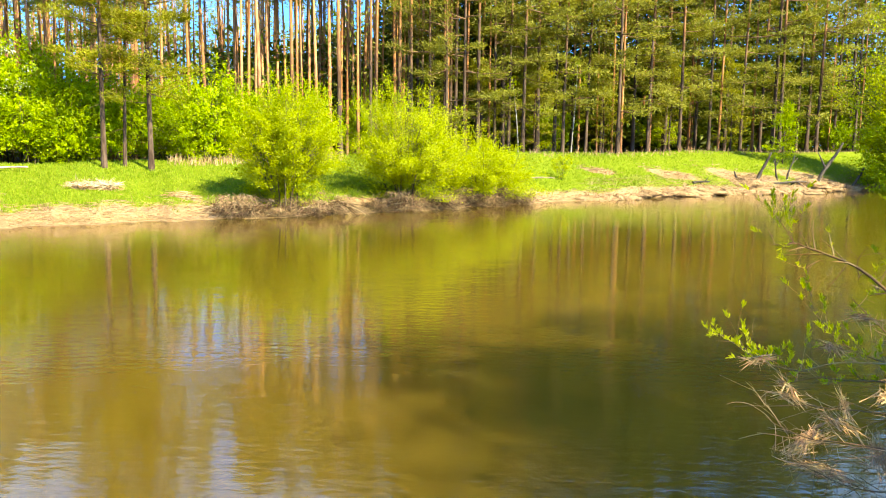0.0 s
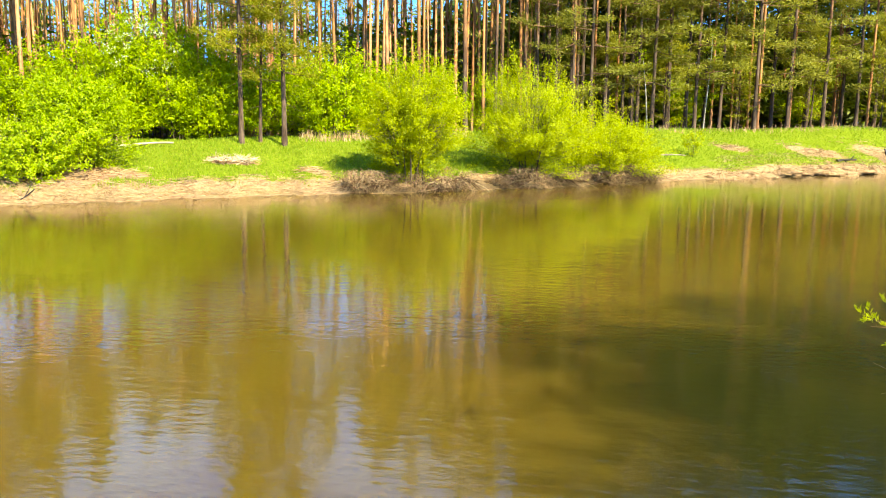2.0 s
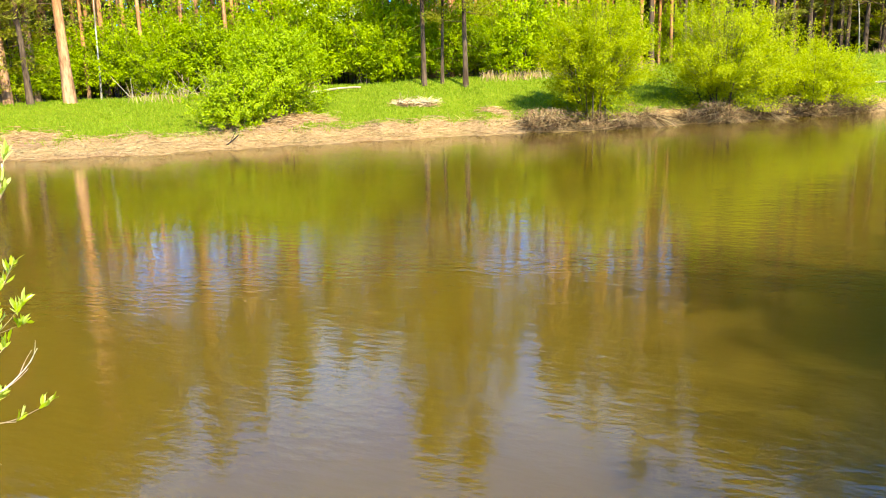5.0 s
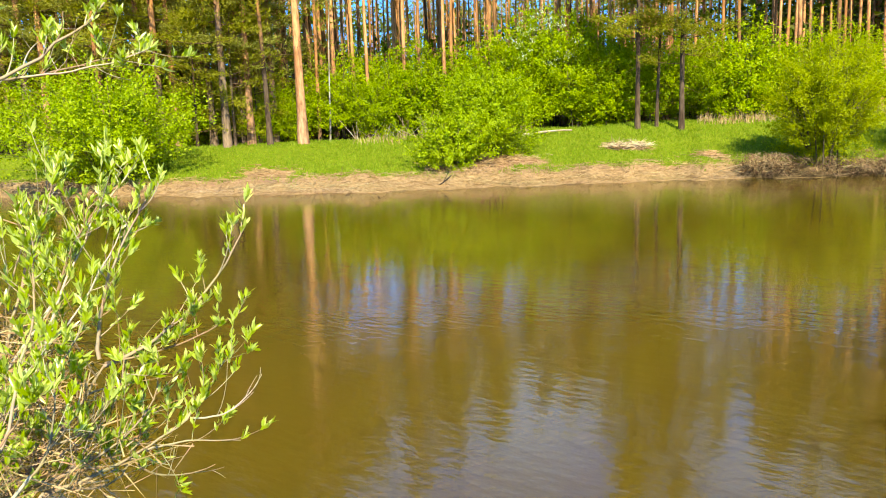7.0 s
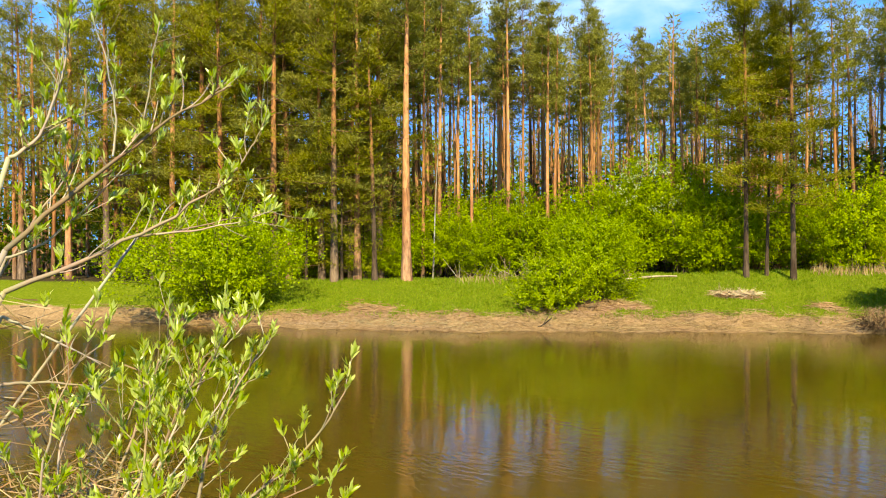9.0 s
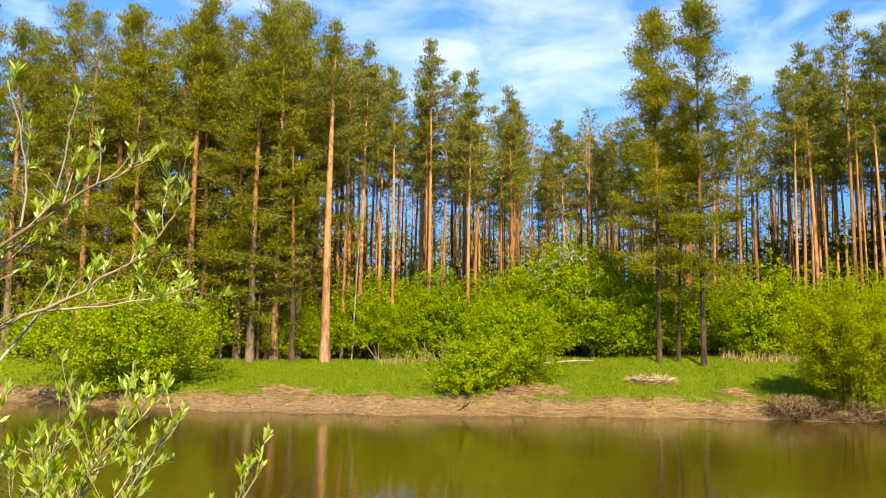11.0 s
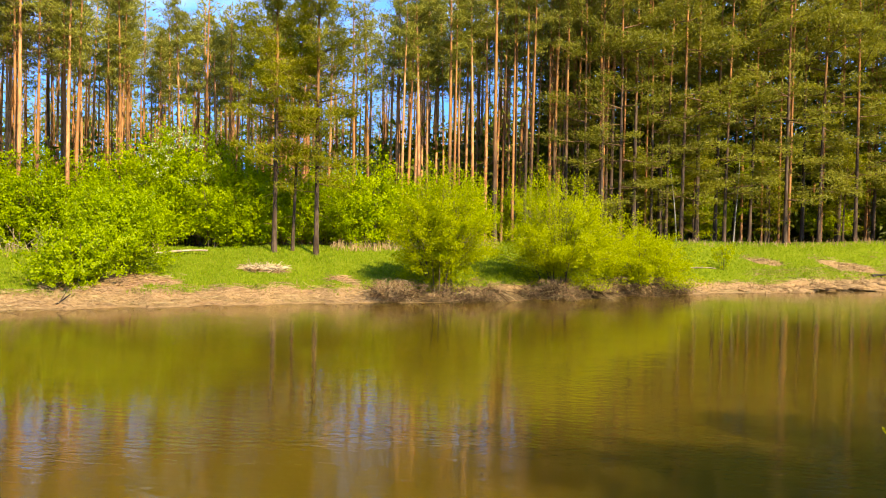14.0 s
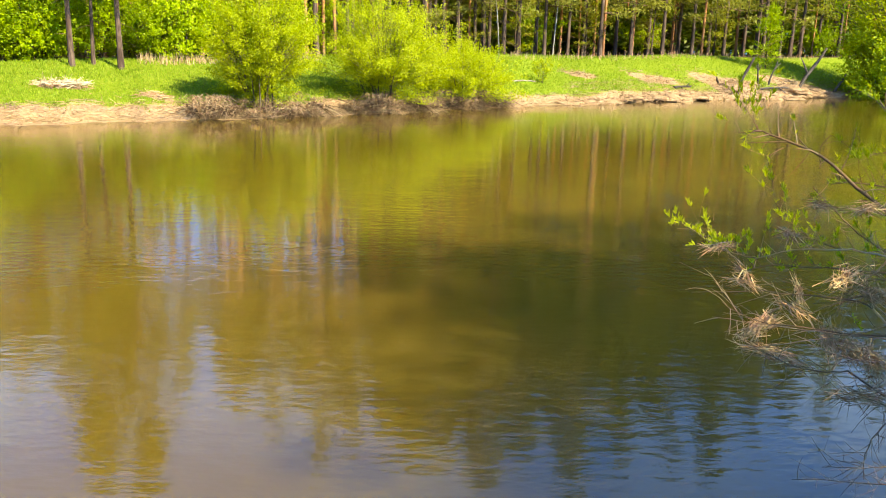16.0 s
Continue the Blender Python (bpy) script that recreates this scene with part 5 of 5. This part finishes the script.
def near_willow_left():
    r = np.random.default_rng(51)
    root = new("willow_bush")
    wood, green, hay = Shape(), Shape(), Shape()
    foot = np.array([-2.5, 0.2, 1.35])

    def limb(start, middle, tip, rad, twigs, leafy, rooted=True):
        a = by_eye(*start)
        if rooted:
            stem_to(wood, foot, a, rad, r, np.array([-0.12, -0.05, -0.1]))
        willow_limb(wood, green, a, by_eye(*middle), by_eye(*tip), rad, r, 0.034, int(twigs * 1.1), leafy, 0.13)

    limb((70.7, 0.6, 2.29), (63.8, 7.2, 2.29), (57.0, 11.6, 2.29), 0.0085, 16, 0.75)
    limb((70.7, 0.1, 2.34), (67.8, 1.6, 2.34), (63.6, 6.2, 2.34), 0.005, 9, 0.7)
    limb((70.8, -2.0, 2.24), (61.9, 1.6, 2.24), (56.5, 6.3, 2.24), 0.008, 12, 0.6)
    limb((56.5, 6.3, 2.24), (55.6, 7.8, 2.24), (54.8, 9.4, 2.24), 0.003, 6, 0.9, False)
    limb((61.9, 1.6, 2.24), (57.4, 2.3, 2.23), (54.1, 3.4, 2.23), 0.0035, 9, 0.6, False)
    limb((70.5, 6.3, 2.34), (68.5, 8.8, 2.34), (67.0, 14.4, 2.34), 0.007, 12, 0.8)
    limb((63.6, 7.3, 2.29), (62.4, 10.4, 2.29), (61.6, 15.4, 2.29), 0.0045, 6, 0.6, False)
    limb((64.5, 6.7, 2.34), (64.5, 10.6, 2.34), (65.7, 15.4, 2.34), 0.004, 8, 0.6, False)
    limb((69.0, 2.6, 2.44), (66.8, 6.7, 2.44), (66.1, 11.7, 2.44), 0.004, 9, 0.7)
    limb((70.9, -3.5, 2.29), (68.7, -4.8, 2.29), (65.3, -6.8, 2.28), 0.005, 4, 0.2)
    limb((71.0, -7.7, 2.23), (68.8, -7.7, 2.23), (64.4, -8.5, 2.23), 0.0055, 5, 0.2)
    limb((61.4, -12.3, 2.33), (59.5, -8.5, 2.33), (55.9, -3.6, 2.33), 0.005, 14, 0.9)
    limb((65.4, -23.6, 2.18), (61.8, -20.4, 2.18), (59.1, -17.1, 2.18), 0.0095, 8, 0.3)
    limb((59.1, -17.1, 2.18), (54.1, -14.8, 2.18), (49.0, -8.7, 2.17), 0.0065, 11, 0.75, False)
    limb((59.3, -16.6, 2.18), (58.4, -11.9, 2.18), (54.5, -5.5, 2.17), 0.0065, 15, 0.9, False)
    limb((63.6, -24.2, 2.13), (58.4, -23.2, 2.13), (54.2, -21.4, 2.13), 0.0065, 8, 0.6)
    limb((54.2, -21.4, 2.13), (52.7, -19.7, 2.13), (50.5, -16.9, 2.13), 0.004, 11, 1.0, False)
    limb((57.9, -23.2, 2.13), (55.9, -24.7, 2.13), (52.5, -24.5, 2.13), 0.0035, 3, 0.0, False)
    limb((57.2, -23.0, 2.13), (54.4, -22.7, 2.13), (50.6, -23.2, 2.13), 0.0035, 5, 0.3, False)
    limb((53.9, -21.3, 2.13), (50.9, -21.0, 2.13), (48.7, -19.0, 2.13), 0.003, 4, 0.1, False)
    limb((59.0, -16.9, 2.18), (53.7, -16.2, 2.18), (49.8, -14.6, 2.18), 0.0035, 8, 0.9, False)
    limb((63.3, -17.3, 2.33), (60.1, -10.4, 2.32), (56.0, -4.3, 2.32), 0.0055, 16, 0.95)
    limb((64.7, -19.1, 2.38), (62.0, -14.0, 2.38), (58.7, -6.2, 2.37), 0.005, 15, 0.95)
    limb((64.7, -15.1, 2.33), (62.6, -9.1, 2.32), (60.5, -3.9, 2.32), 0.005, 15, 0.95)
    limb((65.8, -21.3, 1.83), (63.2, -13.8, 1.83), (62.5, -8.4, 1.82), 0.0045, 12, 1.0)
    limb((67.7, -22.5, 1.63), (65.5, -20.9, 1.63), (63.8, -18.8, 1.63), 0.004, 7, 1.0)
    limb((64.3, -23.2, 1.78), (62.9, -21.1, 1.78), (62.2, -17.8, 1.78), 0.004, 7, 0.9)
    limb((63.3, -24.3, 2.13), (60.8, -22.2, 2.13), (58.9, -20.4, 2.13), 0.0035, 6, 0.4)
    limb((63.0, 1.5, 2.27), (59.6, 2.2, 2.27), (54.1, 3.2, 2.26), 0.0045, 9, 0.7)
    # the thick of the bush, lower down
    for k in range(13):
        az, el, d = r.uniform(54, 69), r.uniform(-21, -5), r.uniform(1.95, 2.5)
        limb((r.uniform(65, 72), r.uniform(-27, -18), 2.2), (az + 3.5, el - 5.5, d), (az, el, d), 0.0045, 13, 0.9)
    part("trunk", wood, TWIG, root, "slender pale grey-brown branches", smooth=True)
    part("crown", green, LEAF_SILVER, root, "silvery green young leaves")
    for az, el, d, n in ((67, -14.5, 2.35, 260), (69, -18, 2.2, 300), (62, -23, 2.1, 180), (71, -3.5, 2.3, 50), (70, -9, 2.4, 90), (65.5, -20, 2.25, 260), (63.5, -17.5, 2.3, 120), (67.5, -23, 2.15, 240)):
        c = by_eye(az, el, d)
        blades(hay, c + r.normal(size=(n, 3)) * np.array([0.10, 0.10, 0.035]), r.normal(size=(n, 3)) * np.array([1, 1, 0.5]), r.uniform(0.08, 0.22, n), 0.004, r)
    part("caught_straw", hay, STRAW, root, "dry straw caught in the branches")
    tagged(root, "willow bush with fresh silvery leaves leaning over the water", "willow")


def near_willow_right():
    r = np.random.default_rng(53)
    root = new("willow_bush")
    wood, green, hay = Shape(), Shape(), Shape()
    foot = np.array([4.05, 3.55, 0.35])

    def limb(start, middle, tip, rad, twigs, leafy, rooted=True):
        a = by_eye(*start)
        if rooted:
            stem_to(wood, foot, a, rad, r, np.array([0.15, -0.05, 0.0]))
        willow_limb(wood, green, a, by_eye(*middle), by_eye(*tip), rad, r, 0.039, int(twigs * 2.2), leafy, 0.20, 0.0 if leafy > 0.3 else 0.25)

    def straw(place, n, size):
        """A clump of flood straw hanging in the twigs."""
        n = int(n * 1.5)
        axis = unit(r.normal(size=3) * np.array([1, 1, 0.25]))
        off = axis * (r.normal(size=n) * size * 0.9)[:, None] + r.normal(size=(n, 3)) * size * 0.28
        way = axis * np.sign(r.normal(size=n))[:, None] + r.normal(size=(n, 3)) * 0.4 - np.array([0, 0, 0.25])
        blades(hay, by_eye(*place) + off, way, r.uniform(0.04, 0.13, n), 0.006, r)

    limb((-35.9, -12.2, 4.98), (-29.9, -8.0, 4.96), (-25.7, -6.1, 4.95), 0.014, 9, 0.25)
    limb((-26.0, -6.2, 4.95), (-25.4, -5.2, 4.95), (-24.3, -3.9, 4.95), 0.004, 7, 0.9, False)
    limb((-27.6, -7.1, 4.96), (-27.1, -7.4, 4.96), (-26.7, -7.7, 4.96), 0.004, 2, 0.2, False)
    limb((-29.9, -7.9, 4.96), (-29.8, -6.9, 4.96), (-30.3, -6.1, 4.96), 0.004, 1, 0.0, False)
    limb((-36.7, -13.8, 5.18), (-33.0, -12.2, 5.17), (-29.6, -9.4, 5.16), 0.009, 8, 0.3)
    limb((-32.2, -13.2, 5.08), (-28.6, -11.9, 5.07), (-27.0, -8.9, 5.06), 0.005, 9, 0.9, False)
    limb((-36.7, -13.5, 4.98), (-31.9, -13.2, 4.97), (-26.6, -14.5, 4.97), 0.009, 9, 0.5)
    limb((-26.9, -14.4, 4.97), (-24.2, -13.9, 4.96), (-21.6, -12.3, 4.96), 0.004, 9, 0.9, False)
    limb((-36.8, -14.1, 5.08), (-30.7, -14.5, 5.08), (-26.2, -15.3, 5.07), 0.008, 9, 0.5)
    limb((-26.2, -15.1, 5.07), (-24.6, -14.0, 5.07), (-23.5, -13.7, 5.06), 0.004, 5, 0.5, False)
    limb((-34.2, -16.6, 4.88), (-29.9, -16.2, 4.88), (-22.9, -17.2, 4.87), 0.007, 6, 0.02)
    limb((-26.5, -18.6, 4.83), (-25.2, -17.2, 4.82), (-24.0, -15.8, 4.82), 0.0045, 3, 0.0, False)
    limb((-36.2, -17.8, 4.84), (-29.6, -18.7, 4.83), (-25.0, -17.6, 4.82), 0.007, 8, 0.02)
    limb((-33.6, -15.9, 4.88), (-31.4, -17.0, 4.88), (-28.5, -18.8, 4.88), 0.005, 5, 0.0)
    limb((-36.9, -18.3, 4.79), (-31.0, -18.6, 4.78), (-24.5, -18.7, 4.77), 0.006, 7, 0.0)
    limb((-33.4, -20.7, 4.74), (-30.5, -21.0, 4.74), (-26.5, -19.9, 4.73), 0.006, 8, 0.0)
    limb((-36.6, -16.6, 4.79), (-33.7, -18.3, 4.79), (-26.2, -20.6, 4.78), 0.006, 9, 0.0)
    limb((-37.7, -19.2, 4.79), (-34.3, -19.9, 4.79), (-30.8, -19.5, 4.78), 0.008, 10, 0.0)
    limb((-36.0, -9.4, 5.27), (-33.5, -8.9, 5.27), (-30.6, -9.1, 5.27), 0.008, 9, 0.6)
    limb((-36.3, -7.6, 5.37), (-34.2, -5.4, 5.36), (-32.4, -3.5, 5.36), 0.01, 9, 0.9)
    limb((-36.1, -6.3, 5.37), (-33.8, -6.8, 5.37), (-31.6, -7.0, 5.36), 0.006, 9, 0.9)
    limb((-35.7, -14.7, 4.98), (-33.2, -15.1, 4.98), (-32.2, -17.4, 4.98), 0.006, 9, 0.05)
    limb((-35.1, -11.2, 5.08), (-34.2, -13.8, 5.08), (-32.6, -15.9, 5.08), 0.007, 9, 0.05)
    limb((-38.6, -21.0, 4.7), (-36.2, -21.3, 4.69), (-33.7, -22.2, 4.69), 0.006, 9, 0.0)
    limb((-38.4, -23.2, 4.6), (-35.7, -22.3, 4.59), (-32.6, -22.1, 4.59), 0.007, 10, 0.0)
    limb((-39.4, -24.6, 4.4), (-36.7, -26.0, 4.4), (-33.1, -26.8, 4.4), 0.006, 9, 0.0)
    limb((-38.7, -21.1, 4.6), (-36.0, -23.8, 4.6), (-35.5, -27.0, 4.6), 0.007, 10, 0.0)
    limb((-39.1, -26.7, 4.4), (-36.6, -27.1, 4.4), (-31.2, -28.1, 4.4), 0.005, 8, 0.0)
    straw((-27.6, -18.7, 4.88), 220, 0.070)
    straw((-33.7, -19.5, 4.89), 300, 0.110)
    straw((-32.6, -14.8, 4.88), 160, 0.080)
    straw((-34.1, -15.7, 4.88), 180, 0.080)
    straw((-29.7, -16.2, 4.88), 50, 0.030)
    straw((-26.2, -15.4, 4.87), 40, 0.030)
    straw((-26.3, -16.1, 4.87), 40, 0.030)
    straw((-34.6, -19.8, 4.89), 220, 0.090)
    straw((-29.4, -17.3, 4.88), 60, 0.060)
    straw((-28.4, -20.3, 4.88), 120, 0.070)
    straw((-29.9, -20.6, 4.88), 80, 0.060)
    straw((-32.8, -10.5, 4.87), 90, 0.050)
    straw((-30.3, -10.5, 4.87), 60, 0.035)
    straw((-24.3, -13.9, 4.86), 40, 0.030)
    straw((-28.7, -12.6, 4.87), 60, 0.030)
    straw((-34.3, -22.0, 4.89), 160, 0.090)
    straw((-31.9, -18.9, 4.88), 120, 0.080)
    part("trunk", wood, TWIG_DARK, root, "thin bare grey-brown branches", smooth=True)
    part("crown", green, LEAF_SHADY, root, "sparse tufts of young green leaves")
    part("caught_straw", hay, FLOOD_STRAW, root, "flood straw caught in the branches")
    tagged(root, "half-bare willow with flood straw hanging over the water", "willow")


near_willow_left()
near_willow_right()
